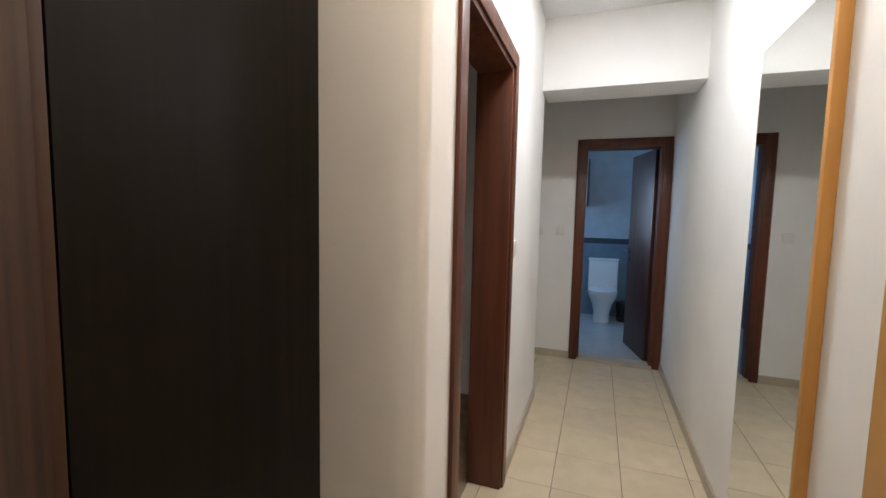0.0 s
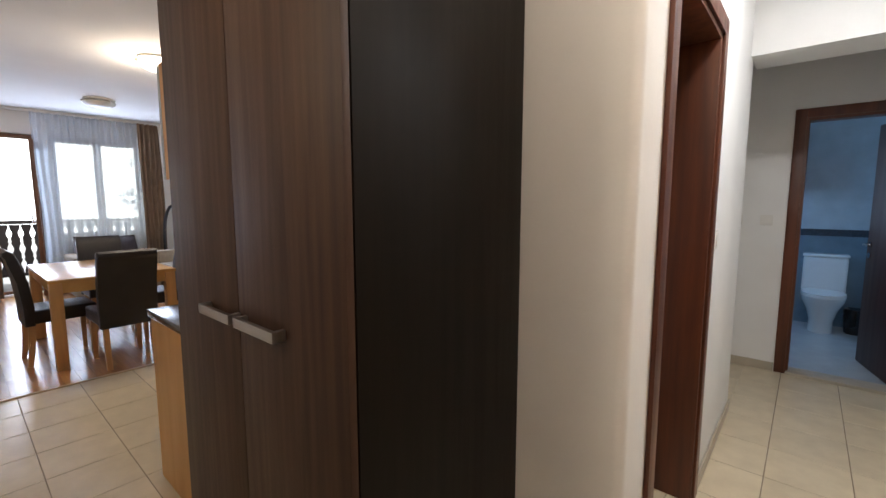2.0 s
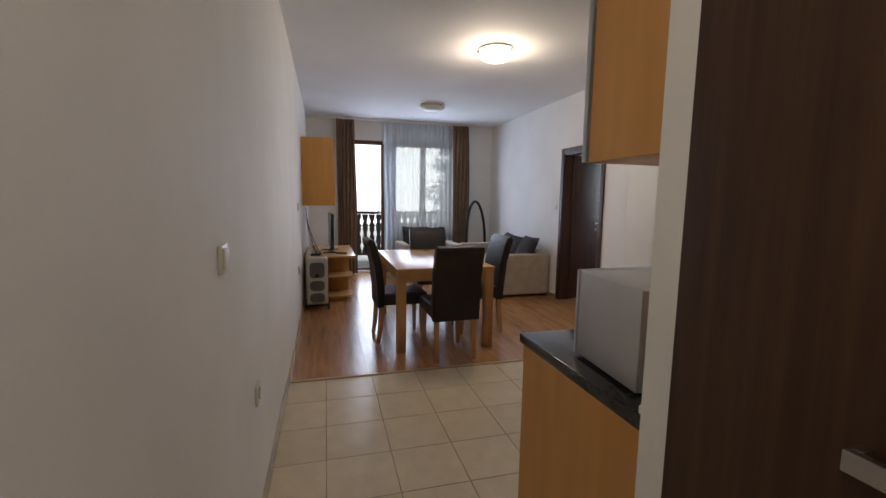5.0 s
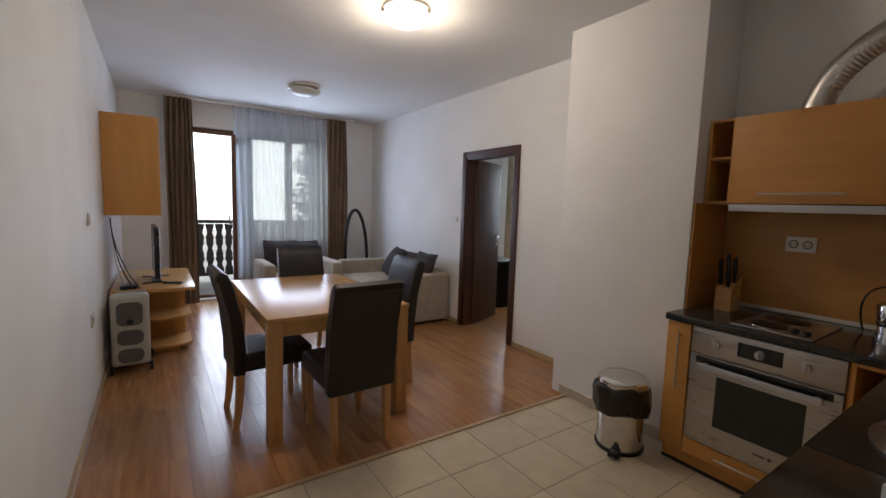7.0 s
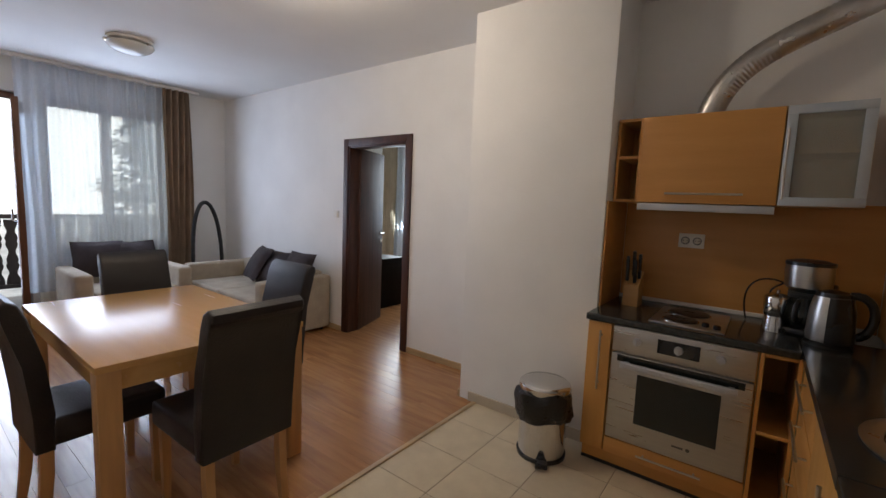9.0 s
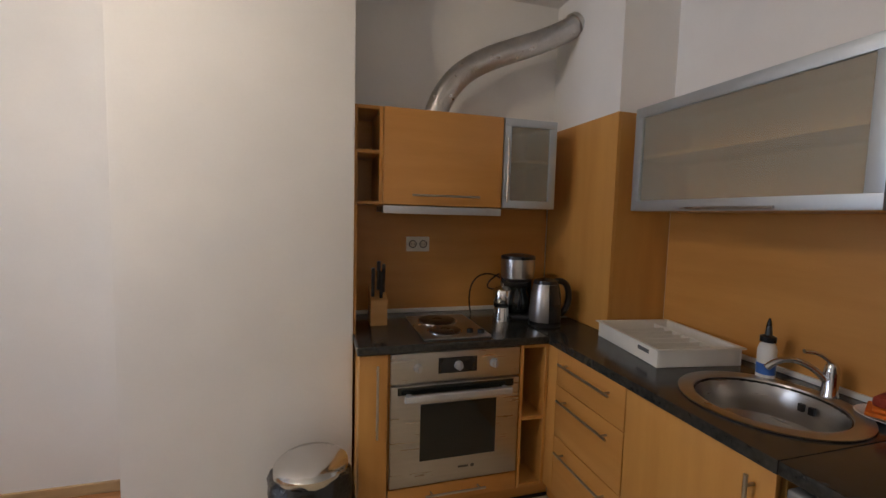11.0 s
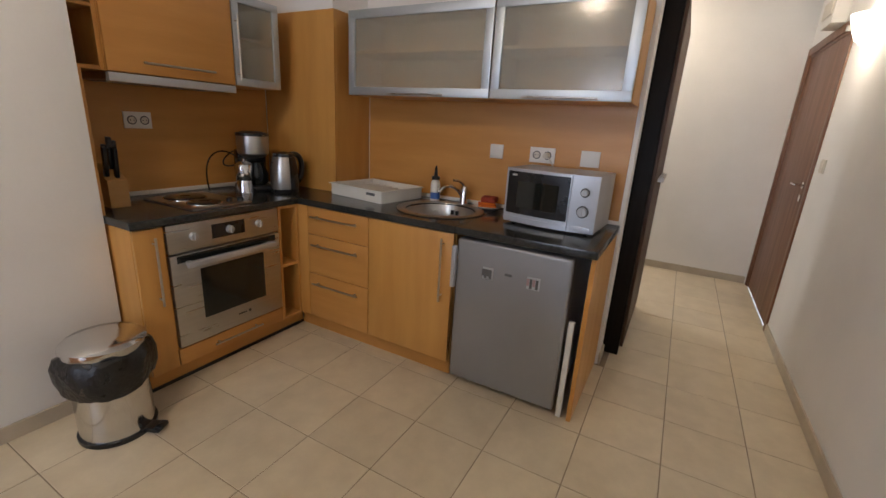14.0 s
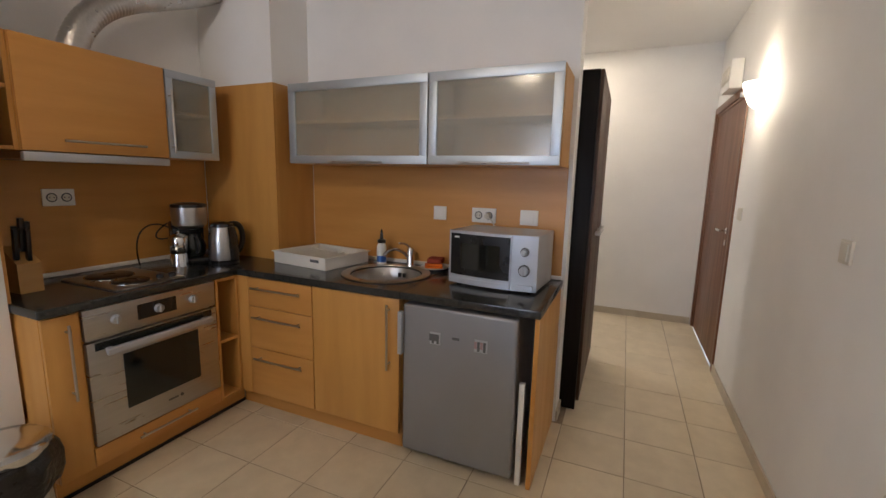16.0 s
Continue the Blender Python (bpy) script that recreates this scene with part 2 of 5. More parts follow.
GREY_MARK = mat("grey_print_and_shade", (0.10, 0.10, 0.10), 0.5, var=0.2, bump=0.0)
PINK = mat("pink_print", (0.48, 0.30, 0.30), 0.5, var=0.2, bump=0.0)
MIRROR = mat("mirror_silver", (0.86, 0.88, 0.87), 0.02, 1.0, var=0.0, rvar=0.0, bump=0.0)
PANE = glass("window_glass")
LIT_BOWL = glow("lit_opal_glass", (1.0, 0.90, 0.72), 4.0)
LIT_SCONCE = glow("lit_sconce_glass", (1.0, 0.90, 0.74), 5.0)
OPAL = mat("opal_glass", (0.66, 0.66, 0.62), 0.2, var=0.04, bump=0.0)
HOTPLATE = mat("worn_hotplate", (0.055, 0.040, 0.032), 0.30, 0.75, var=0.5, scale=12, bump=0.1, fine=150)


# ---- mesh helpers ----
def bx(bm, x0, x1, y0, y1, z0, z1, bevel=0.0, seg=2, turn=None):
    r = bmesh.ops.create_cube(bm, size=1.0)
    m = Matrix.Translation(((x0 + x1) / 2, (y0 + y1) / 2, (z0 + z1) / 2)) @ Matrix.Diagonal((abs(x1 - x0), abs(y1 - y0), abs(z1 - z0), 1))
    if turn:
        m = turn @ m
    bmesh.ops.transform(bm, matrix=m, verts=r["verts"])
    if bevel:
        es = {e for v in r["verts"] for e in v.link_edges}
        bmesh.ops.bevel(bm, geom=list(es), offset=bevel, segments=seg, profile=0.6, affect='EDGES')
    return bm


def box(*a, **k):
    return bx(bmesh.new(), *a, **k)


def rod(bm, p, q, r0, r1=None, seg=16):
    p, q = Vector(p), Vector(q)
    d = q - p
    m = Matrix.Translation((p + q) / 2) @ d.to_track_quat('Z', 'Y').to_matrix().to_4x4()
    bmesh.ops.create_cone(bm, cap_ends=True, segments=seg, radius1=r0, radius2=r0 if r1 is None else r1, depth=d.length, matrix=m)
    return bm


def lathe(bm, prof, at=(0, 0, 0), seg=28, first=True):
    """Turned body: profile of (radius, height) round a vertical axis."""
    rings = []
    for r, z in prof:
        rings.append([bm.verts.new((at[0] + r * math.cos(2 * math.pi * i / seg), at[1] + r * math.sin(2 * math.pi * i / seg), at[2] + z)) for i in range(seg)])
    for a, b in zip(rings, rings[1:]):
        for i in range(seg):
            bm.faces.new((a[i], a[(i + 1) % seg], b[(i + 1) % seg], b[i]))
    if first:
        bm.faces.new(rings[0][::-1])
    bm.faces.new(rings[-1])
    return bm


def pipe(bm, pts, r, seg=12, ridged=None):
    """A tube swept along points; ridged gives a second radius on every other ring."""
    pts = [Vector(p) for p in pts]
    rings, up = [], None
    for i, p in enumerate(pts):
        d = (pts[min(i + 1, len(pts) - 1)] - pts[max(i - 1, 0)]).normalized()
        if up is None:
            up = d.orthogonal().normalized()
        up = (up - d * up.dot(d)).normalized()
        s = d.cross(up)
        rr = ridged if ridged and i % 2 else r
        rings.append([bm.verts.new(p + rr * (up * math.cos(2 * math.pi * k / seg) + s * math.sin(2 * math.pi * k / seg))) for k in range(seg)])
    for a, b in zip(rings, rings[1:]):
        for k in range(seg):
            bm.faces.new((a[k], a[(k + 1) % seg], b[(k + 1) % seg], b[k]))
    bm.faces.new(rings[0][::-1])
    bm.faces.new(rings[-1])
    return bm


def bezier(p0, p1, p2, p3, n):
    out = []
    for i in range(n + 1):
        t = i / n
        out.append(tuple((1 - t) ** 3 * a + 3 * (1 - t) ** 2 * t * b + 3 * (1 - t) * t * t * c + t ** 3 * d for a, b, c, d in zip(p0, p1, p2, p3)))
    return out


def prism(bm, outline, a0, a1, axis='y'):
    """Extrude an outline of (u, v) pairs along an axis from a0 to a1."""
    def put(u, v, a):
        return {'x': (a, u, v), 'y': (u, a, v), 'z': (u, v, a)}[axis]
    f = [bm.verts.new(put(u, v, a0)) for u, v in outline]
    b = [bm.verts.new(put(u, v, a1)) for u, v in outline]
    n = len(outline)
    bm.faces.new(f)
    bm.faces.new(b[::-1])
    for i in range(n):
        bm.faces.new((f[i], b[i], b[(i + 1) % n], f[(i + 1) % n]))
    return bm


def mesh_of(name, bm, material, smooth=True):
    bmesh.ops.recalc_face_normals(bm, faces=bm.faces[:])
    me = bpy.data.meshes.new(name)
    bm.to_mesh(me)
    bm.free()
    me.materials.append(material)
    if smooth:
        me.shade_smooth()
        me.set_sharp_from_angle(angle=radians(38))
    return me


def thing(name, at, label, category, group="", turn=0.0):
    ob = new(name)
    ob.empty_display_size = 0.1
    ob.matrix_basis = pose(*at, 0, 0, turn)
    return tagged(ob, label, category, group)


def part(name, bm, material, parent, label="", at=None):
    """One mesh as a part of its thing; at shifts a mesh drawn in room coordinates to its thing's base."""
    if at is not None:
        bmesh.ops.translate(bm, verts=bm.verts, vec=-Vector(at))
    ob = new(name, mesh_of(name, bm, material))
    ob.parent = parent
    return tagged(ob, label)


def solo(name, bm, material, label, category, kind="", group=""):
    return tagged(new(name, mesh_of(name, bm, material)), label, category, group, kind)


def wall(name, bm, material=None, label="smooth white painted plaster wall"):
    return solo(name, bm, material or PLASTER, label, "wall", "structure")


# ---- setting ----
EAST, WEST, NORTH, BACK, SINK, TOP = -0.04, -9.40, 3.36, 3.36, -2.46, 2.70
SPLIT = -4.84
CORR = -1.028       # west face of the corridor

wall("wall_south", bx(bx(box(WEST - 0.25, -1.22, -0.22, 0, -0.1, TOP + 0.1), -1.22, EAST + 0.2, -0.22, 0, 2.06, TOP + 0.1),
                      -0.10, EAST + 0.2, -0.22, 0, -0.1, 2.06))
wall("wall_east", box(EAST, EAST + 0.2, 0, 7.2, -0.1, TOP + 0.1))
_arc = [(CORR - 0.03 + 0.03 * math.sin(a), 1.53 - 0.03 * math.cos(a)) for a in [k * math.pi / 12 for k in range(7)]]
wall("wall_hall", prism(bmesh.new(), [(SINK + 0.15, 1.5)] + _arc + [(CORR, 1.764), (SINK + 0.15, 1.764)], -0.1, TOP + 0.1, 'z'))
b = bmesh.new()
bx(b, CORR - 0.16, CORR, 2.535, 3.685, -0.1, TOP + 0.1)
bx(b, CORR - 0.16, CORR, 1.765, 2.534, 2.06, TOP + 0.1)
wall("wall_corridor", b)
wall("wall_sink", box(SINK, SINK + 0.15, 0.985, BACK + 0.15, -0.1, TOP + 0.1))
wall("wall_stove", box(-4.035, SINK - 0.0, BACK, BACK + 0.15, -0.1, TOP + 0.1))
wall("wall_block", box(-4.98, -4.035, 2.93, BACK + 0.15, -0.1, TOP + 0.1, 0.006))
wall("wall_pier", box(-2.785, SINK, 2.745, BACK, -0.02, TOP + 0.1))
wall("wall_north", bx(bx(box(WEST - 0.25, -6.77, NORTH, NORTH + 0.13, -0.1, TOP + 0.1), -5.965, -4.98, NORTH, NORTH + 0.13, -0.1, TOP + 0.1),
                      -6.77, -5.965, NORTH, NORTH + 0.13, 1.98, TOP + 0.1))
b = bmesh.new()
for y0, y1, z0, z1 in ((0, 0.72, -0.1, TOP + 0.1), (0.72, 1.33, 2.36, TOP + 0.1), (1.33, 1.46, -0.1, TOP + 0.1), (1.46, 2.62, -0.1, 0.82),
                       (1.46, 2.62, 2.36, TOP + 0.1), (2.62, 6.2, -0.1, TOP + 0.1),
                       (0.72, 1.33, -0.1, 0.03)):
    bx(b, WEST - 0.25, WEST, y0, y1, z0, z1)
wall("wall_west", b)
wall("wall_bedroom_north", bx(bx(bx(box(WEST - 0.25, -8.80, 6.2, 6.4, -0.1, TOP + 0.1), -7.2, -4.6, 6.2, 6.4, -0.1, TOP + 0.1), -8.80, -7.2, 6.2, 6.4, -0.1, 0.85), -8.80, -7.2, 6.2, 6.4, 2.35, TOP + 0.1))
wall("wall_bedroom_east", box(-4.75, -4.6, BACK + 0.15, 6.6, -0.1, TOP + 0.1))
b = bmesh.new()
bx(b, -2.2, -0.76, 4.70, 4.83, -0.1, TOP + 0.1)
bx(b, -0.76, EAST, 4.70, 4.83, 2.04, TOP + 0.1)
wall("wall_corridor_end", b)
wall("wall_lobby_west", box(-2.3, -2.2, 3.49, 4.83, -0.1, TOP + 0.1))
wall("wall_side_room_west", box(-2.32, -2.2, 1.765, 3.49, -0.1, TOP + 0.1))
wall("wall_side_room_north", box(-2.2, CORR - 0.16, 3.53, 3.685, -0.1, TOP + 0.1))
wall("beam", box(CORR, EAST, 3.56, 3.89, 2.225, TOP + 0.1), label="white plastered beam across the corridor")
solo("ceiling", box(WEST - 0.25, EAST + 0.2, -0.22, 7.3, TOP + 0.1, TOP + 0.2), CEIL, "matt white plastered ceiling", "ceiling", "structure")
b = bmesh.new()
bx(b, WEST, SINK, 0, NORTH, TOP, TOP + 0.1)
bx(b, SINK, EAST, 0, 1.5, TOP, TOP + 0.1)
bx(b, CORR, EAST, 1.5, 3.56, TOP, TOP + 0.1)
bx(b, -2.2, EAST, 3.89, 4.70, TOP, TOP + 0.1)
bx(b, WEST, -4.75, 3.49, 6.6, TOP, TOP + 0.1)
solo("ceiling_1", b, CEIL, "matt white plastered ceiling of the rooms", "ceiling", "structure")
# bathroom shell
b = bmesh.new()
bx(b, -1.75, -1.6, 4.83, 5.5, -0.1, TOP)
bx(b, -1.75, -1.6, 6.3, 6.75, -0.1, TOP)
bx(b, -1.75, -1.6, 5.5, 6.3, -0.1, 1.2)
bx(b, -1.75, -1.6, 5.5, 6.3, 2.0, TOP)
bx(b, -1.75, EAST, 6.75, 6.9, -0.1, TOP)
wall("wall_bathroom", b, BATH_UP, "pale tiled bathroom wall with a dark border")


# ---- doors and trim ----
def door_frame(name, x0, x1, y0, y1, ztop, material, label, casing=0.07, proud=0.012, swap=False, stop=True):
    """A cased opening in a wall that runs along x between y0 and y1 (swap: along y); x0 and x1 are the outer casing edges."""
    at = (y0, x0, 0) if swap else (x0, y0, 0)
    ob = thing(name, at, label, "door")
    ob["kind"] = "structure"

    def put(nm, a0, a1, d0, d1, z0, z1):
        bm = box(d0, d1, a0, a1, z0, z1, 0.004) if swap else box(a0, a1, d0, d1, z0, z1, 0.004)
        part(nm, bm, material, ob, at=at)
    for nm, a0, a1 in (("jamb", x0 + casing - 0.012, x0 + casing + 0.02), ("jamb", x1 - casing - 0.02, x1 - casing + 0.012)):
        put(nm, a0, a1, y0 - 0.004, y1 + 0.004, 0.0, ztop - casing + 0.01)
    put("head_jamb", x0 + casing + 0.02, x1 - casing - 0.02, y0 - 0.004, y1 + 0.004, ztop - casing - 0.02, ztop - casing + 0.01)
    for d0, d1 in ((y0 - proud - 0.004, y0 - 0.001), (y1 + 0.001, y1 + proud + 0.004)):
        put("casing", x0, x0 + casing, d0, d1, 0.0, ztop)
        put("casing", x1 - casing, x1, d0, d1, 0.0, ztop)
        put("head_casing", x0 + casing, x1 - casing, d0, d1, ztop - casing, ztop)
    return ob, at


def lever(parent, x, y, z, side, reach, at=None):
    """Lever handle with two round roses on a leaf that lies along x."""
    h = part("door_handle", rod(rod(bmesh.new(), (x, y, z), (x, y + side * 0.05, z), 0.009), (x, y + side * 0.05, z), (x + reach, y + side * 0.05, z), 0.008), CHROME, parent, "satin chrome lever", at=at)
    part("rose", rod(bmesh.new(), (x, y, z), (x, y + side * 0.008, z), 0.025), CHROME, h, at=at)
    part("key_rose", rod(bmesh.new(), (x, y, z - 0.09), (x, y + side * 0.008, z - 0.09), 0.025), CHROME, h, at=at)


ent, at = door_frame("door_1", -1.27, -0.05, -0.16, -0.004, 2.10, ENTRY, "closed walnut-brown entrance door in its frame", casing=0.06)
leaf = part("leaf", box(-1.19, -0.13, -0.05, -0.008, 0.004, 2.02, 0.003), ENTRY, ent, "walnut veneer leaf", at=at)
lever(leaf, -1.08, -0.008, 1.06, 1, 0.12, at=at)

door_frame("door_2", 1.705, 2.60, CORR - 0.16, CORR, 2.125, MAHOG, "open mahogany-cased doorway off the corridor", swap=True)

toi, at = door_frame("door_3", -0.835, EAST - 0.003, 4.70, 4.83, 2.075, MAHOG, "bathroom door, dark leaf standing open inwards")
leaf = thing("door_leaf", (-0.14, 4.86, 0), "dark brown bathroom door leaf standing open", "door", turn=104)
lv = part("leaf", box(0, 0.62, -0.02, 0.02, 0.008, 2.0, 0.003), DOOR_DARK, leaf)
lever(lv, 0.56, 0.02, 1.02, 1, -0.11)

door_frame("door_4", -6.84, -5.90, NORTH, NORTH + 0.13, 2.035, DOOR_DARK, "dark brown cased bedroom doorway")
leaf = thing("door_leaf", (-6.745, NORTH + 0.12, 0), "dark mahogany bedroom door leaf standing open", "door", turn=112)
lv = part("leaf", box(0, 0.60, -0.02, 0.02, 0.008, 1.955, 0.003), DOOR_DARK, leaf)
lever(lv, 0.54, -0.02, 1.04, -1, -0.11)


def skirting(name, runs, material, label, h=0.07, t=0.012):
    bm = bmesh.new()
    for x0, x1, y0, y1 in runs:
        bx(bm, min(x0, x1), max(x0, x1), min(y0, y1), max(y0, y1), 0.0, h, 0.002, 1)
    solo(name, bm, material, label, "skirting", "structure")


T = 0.012
skirting("baseboard", [(SPLIT, -1.275, 0.001, T), (EAST - T, EAST - 0.001, 0.02, 4.69), (CORR + 0.001, CORR + T, 2.605, 3.685), (-2.2, -0.84, 4.699 - T, 4.699),
                       (CORR + 0.001, CORR + T, 1.53, 1.702), (-1.34, CORR - 0.03, 1.499 - T, 1.499), (-4.90, -4.045, 2.929 - T, 2.929),
                       (SINK - 0.004, -2.315, 0.984 - T, 0.984)], TILE_BASE, "cream tile skirting along the walls")
skirting("baseboard_1", [(WEST, SPLIT, 0.001, 0.016), (WEST + 0.001, WEST + 0.016, 1.34, NORTH), (WEST, -6.85, NORTH - 0.016, NORTH - 0.001), (-5.895, -4.997, NORTH - 0.016, NORTH - 0.001),
                         (-4.997, -4.981, 2.93, NORTH)], BASE_WOOD, "light wood skirting in the living room", h=0.055)
solo("threshold", box(SPLIT - 0.015, SPLIT + 0.015, 0.012, 2.93, 0.0, 0.009, 0.003), BASE_WOOD, "thin threshold strip between tile and laminate", "trim", "structure")
solo("threshold_1", box(-0.76, -0.11, 4.66, 4.83, 0.0, 0.025, 0.004), TILE_BASE, "cream stone bathroom threshold", "trim", "structure")


# ---- kitchen ----
def bar_handle(parent, p, q, out, at, mat_=None):
    """Slim bar handle from p to q standing off its front along out."""
    p, q, out = Vector(p), Vector(q), Vector(out)
    d = (q - p).normalized()
    bm = rod(bmesh.new(), p + out, q + out, 0.0055, seg=10)
    for s in (p + d * 0.03, q - d * 0.03):
        rod(bm, s, s + out, 0.0045, seg=8)
    part("handle", bm, mat_ or NICKEL, parent, "satin metal bar handle", at=at)


CT = 0.855          # top of the worktop
CB = 0.818          # its underside
FY = 2.765          # fronts of the stove run
FX = -3.088         # fronts of the sink run


def unit(name, x0, x1, y0, y1, z0, z1, label, open_side=None, shelves=(), t=0.016, top=True):
    """Cabinet carcass of real panels, open to one side."""
    at = ((x0 + x1) / 2, (y0 + y1) / 2, z0)
    ob = thing(name, at, label, "cabinet")
    ps = {'x0': (x0, x0 + t, y0, y1, z0, z1), 'x1': (x1 - t, x1, y0, y1, z0, z1), 'y0': (x0, x1, y0, y0 + t, z0, z1), 'y1': (x0, x1, y1 - t, y1, z0, z1)}
    for k, p in ps.items():
        if k == open_side:
            continue
        p = list(p)
        if k[0] == 'y':
            p[0] += t + 0.001
            p[1] -= t + 0.001
        part("side_panel", box(*p, 0.001, 1), BEECH, ob, at=at)
    for nm, z in [("bottom_panel", z0)] + ([("top_panel", z1 - t)] if top else []) + [("shelf", s) for s in shelves]:
        part(nm, box(x0 + t + 0.001, x1 - t - 0.001, y0 + t + 0.001, y1 - t - 0.001, z, z + t, 0.001, 1) if open_side is None else
             box(x0 + (t + 0.001 if open_side != 'x0' else 0), x1 - t - 0.001, y0 + (t + 0.001 if open_side != 'y0' else 0), y1 - t - 0.001, z, z + t, 0.001, 1), BEECH, ob, at=at)
    return ob, at


# stove run
u, at = unit("base_cabinet", -4.022, -3.895, FY, BACK - 0.01, 0.10, CB - 0.002, "narrow beech base cabinet beside the oven", 'y0')
d = part("door", box(-4.020, -3.897, FY - 0.019, FY - 0.001, 0.102, CB - 0.006, 0.002), BEECH, u, at=at)
bar_handle(d, (-3.945, FY - 0.019, 0.45), (-3.945, FY - 0.019, 0.775), (0, -0.03, 0), at)
u, at = unit("oven_cabinet", -3.893, -3.260, FY, BACK - 0.01, 0.10, CB - 0.002, "beech oven housing with a low drawer", 'y0', shelves=(0.178,))
d = part("drawer_front", box(-3.891, -3.262, FY - 0.019, FY - 0.001, 0.102, 0.187, 0.002), BEECH_H, u, at=at)
bar_handle(d, (-3.72, FY - 0.019, 0.15), (-3.43, FY - 0.019, 0.15), (0, -0.028, 0), at)
u, at = unit("open_cabinet", -3.258, -3.110, FY - 0.018, BACK - 0.01, 0.10, CB - 0.002, "open beech cubby unit beside the oven", 'y0', shelves=(0.44,))


def oven():
    x0, x1, y, z0, z1 = -3.885, -3.268, FY - 0.001, 0.196, 0.812
    at = ((x0 + x1) / 2, y + 0.25, z0)
    o = thing("oven", at, "built-in brushed steel oven with dark glass door", "oven")
    part("body", box(x0 + 0.02, x1 - 0.02, y + 0.002, y + 0.50, z0 + 0.006, z1 - 0.02), STEEL, o, at=at)
    pn = part("control_panel", box(x0, x1, y - 0.022, y, z1 - 0.135, z1, 0.003), STEEL, o, at=at)
    dr = part("door", box(x0, x1, y - 0.026, y, z0, z1 - 0.145, 0.004), STEEL, o, "brushed steel door", at=at)
    part("window", box(x0 + 0.135, x1 - 0.115, y - 0.0285, y - 0.0262, z0 + 0.115, z1 - 0.235, 0.001, 1), DGLASS, dr, "dark glass", at=at)
    part("upper_glass", box(x0 + 0.03, x1 - 0.03, y - 0.0285, y - 0.0262, z1 - 0.185, z1 - 0.15, 0.001, 1), DGLASS, dr, "dark glass strip", at=at)
    hb = bx(bmesh.new(), x0 + 0.055, x1 - 0.055, y - 0.075, y - 0.055, z1 - 0.205, z1 - 0.175, 0.007, 3)
    for hx in (x0 + 0.08, x1 - 0.08):
        bx(hb, hx - 0.012, hx + 0.012, y - 0.058, y - 0.0262, z1 - 0.2, z1 - 0.18, 0.003)
    part("handle", hb, SILVER, dr, "pale metal grab bar", at=at)
    part("logo", bx(rod(bmesh.new(), (-3.495, y - 0.027, z0 + 0.065), (-3.495, y - 0.0285, z0 + 0.065), 0.009), -3.565, -3.515, y - 0.0285, y - 0.027, z0 + 0.06, z0 + 0.069), GREY_MARK, dr, at=at)
    part("display", box(-3.67, -3.485, y - 0.0245, y - 0.0222, z1 - 0.10, z1 - 0.028, 0.001, 1), BLACK, pn, "black display", at=at)
    for kx in (-3.765, -3.575, -3.40):
        kb = rod(bmesh.new(), (kx, y - 0.0245, z1 - 0.066), (kx, y - 0.043, z1 - 0.066), 0.021, 0.018, 24)
        bx(kb, kx - 0.004, kx + 0.004, y - 0.049, y - 0.042, z1 - 0.084, z1 - 0.048, 0.001, 1)
        part("knob", kb, SILVER, pn, "silver dial", at=at)


oven()

# sink run
u, at = unit("drawer_cabinet", FX, SINK - 0.01, 2.208, 2.755, 0.10, CB - 0.002, "beech drawer cabinet with three drawers", 'x0', top=False)
part("corner_filler", box(FX - 0.018, FX - 0.001, 2.675, 2.762, 0.10, CB - 0.004, 0.001, 1), BEECH, u, at=at)
for z0, z1 in ((0.102, 0.39), (0.394, 0.64), (0.644, CB - 0.006)):
    d = part("drawer_front", box(FX - 0.019, FX - 0.001, 2.21, 2.672, z0, z1, 0.002), BEECH_H, u, at=at)
    zh = z1 - 0.055
    bar_handle(d, (FX - 0.019, 2.27, zh), (FX - 0.019, 2.62, zh), (-0.03, 0, 0), at)
u, at = unit("sink_cabinet", FX, SINK - 0.01, 1.673, 2.206, 0.10, CB - 0.002, "beech sink cabinet with one tall door", 'x0', top=False)
d = part("door", box(FX - 0.019, FX - 0.001, 1.675, 2.204, 0.102, CB - 0.006, 0.002), BEECH, u, at=at)
bar_handle(d, (FX - 0.019, 1.728, 0.45), (FX - 0.019, 1.728, 0.785), (-0.03, 0, 0), at)
at = (-2.78, 0.99, 0)
ep = thing("end_panel", at, "beech end panel closing the worktop", "panel")
part("panel", box(FX, SINK - 0.004, 1.0, 1.02, 0.0, CB - 0.002, 0.0015, 1), BEECH, ep, at=at)
part("edge_band", box(FX - 0.003, FX - 0.0005, 1.0, 1.02, 0.0, CB - 0.002), BEECH_H, ep, "paler beech edge band", at=at)
at = (-3.3, 2.8, 0)
pl = thing("plinth", at, "brown beech plinth under the base cabinets", "plinth")
part("board", box(-4.02, FX + 0.028, FY + 0.03, FY + 0.045, 0.0, 0.099, 0.001, 1), BEECH_H, pl, at=at)
part("board", box(FX + 0.03, FX + 0.045, 1.678, FY + 0.028, 0.0, 0.099, 0.001, 1), BEECH_H, pl, at=at)
part("seal", box(-4.02, FX + 0.028, FY + 0.024, FY + 0.0295, 0.0, 0.018, 0.001, 1), RUBBER, pl, at=at)


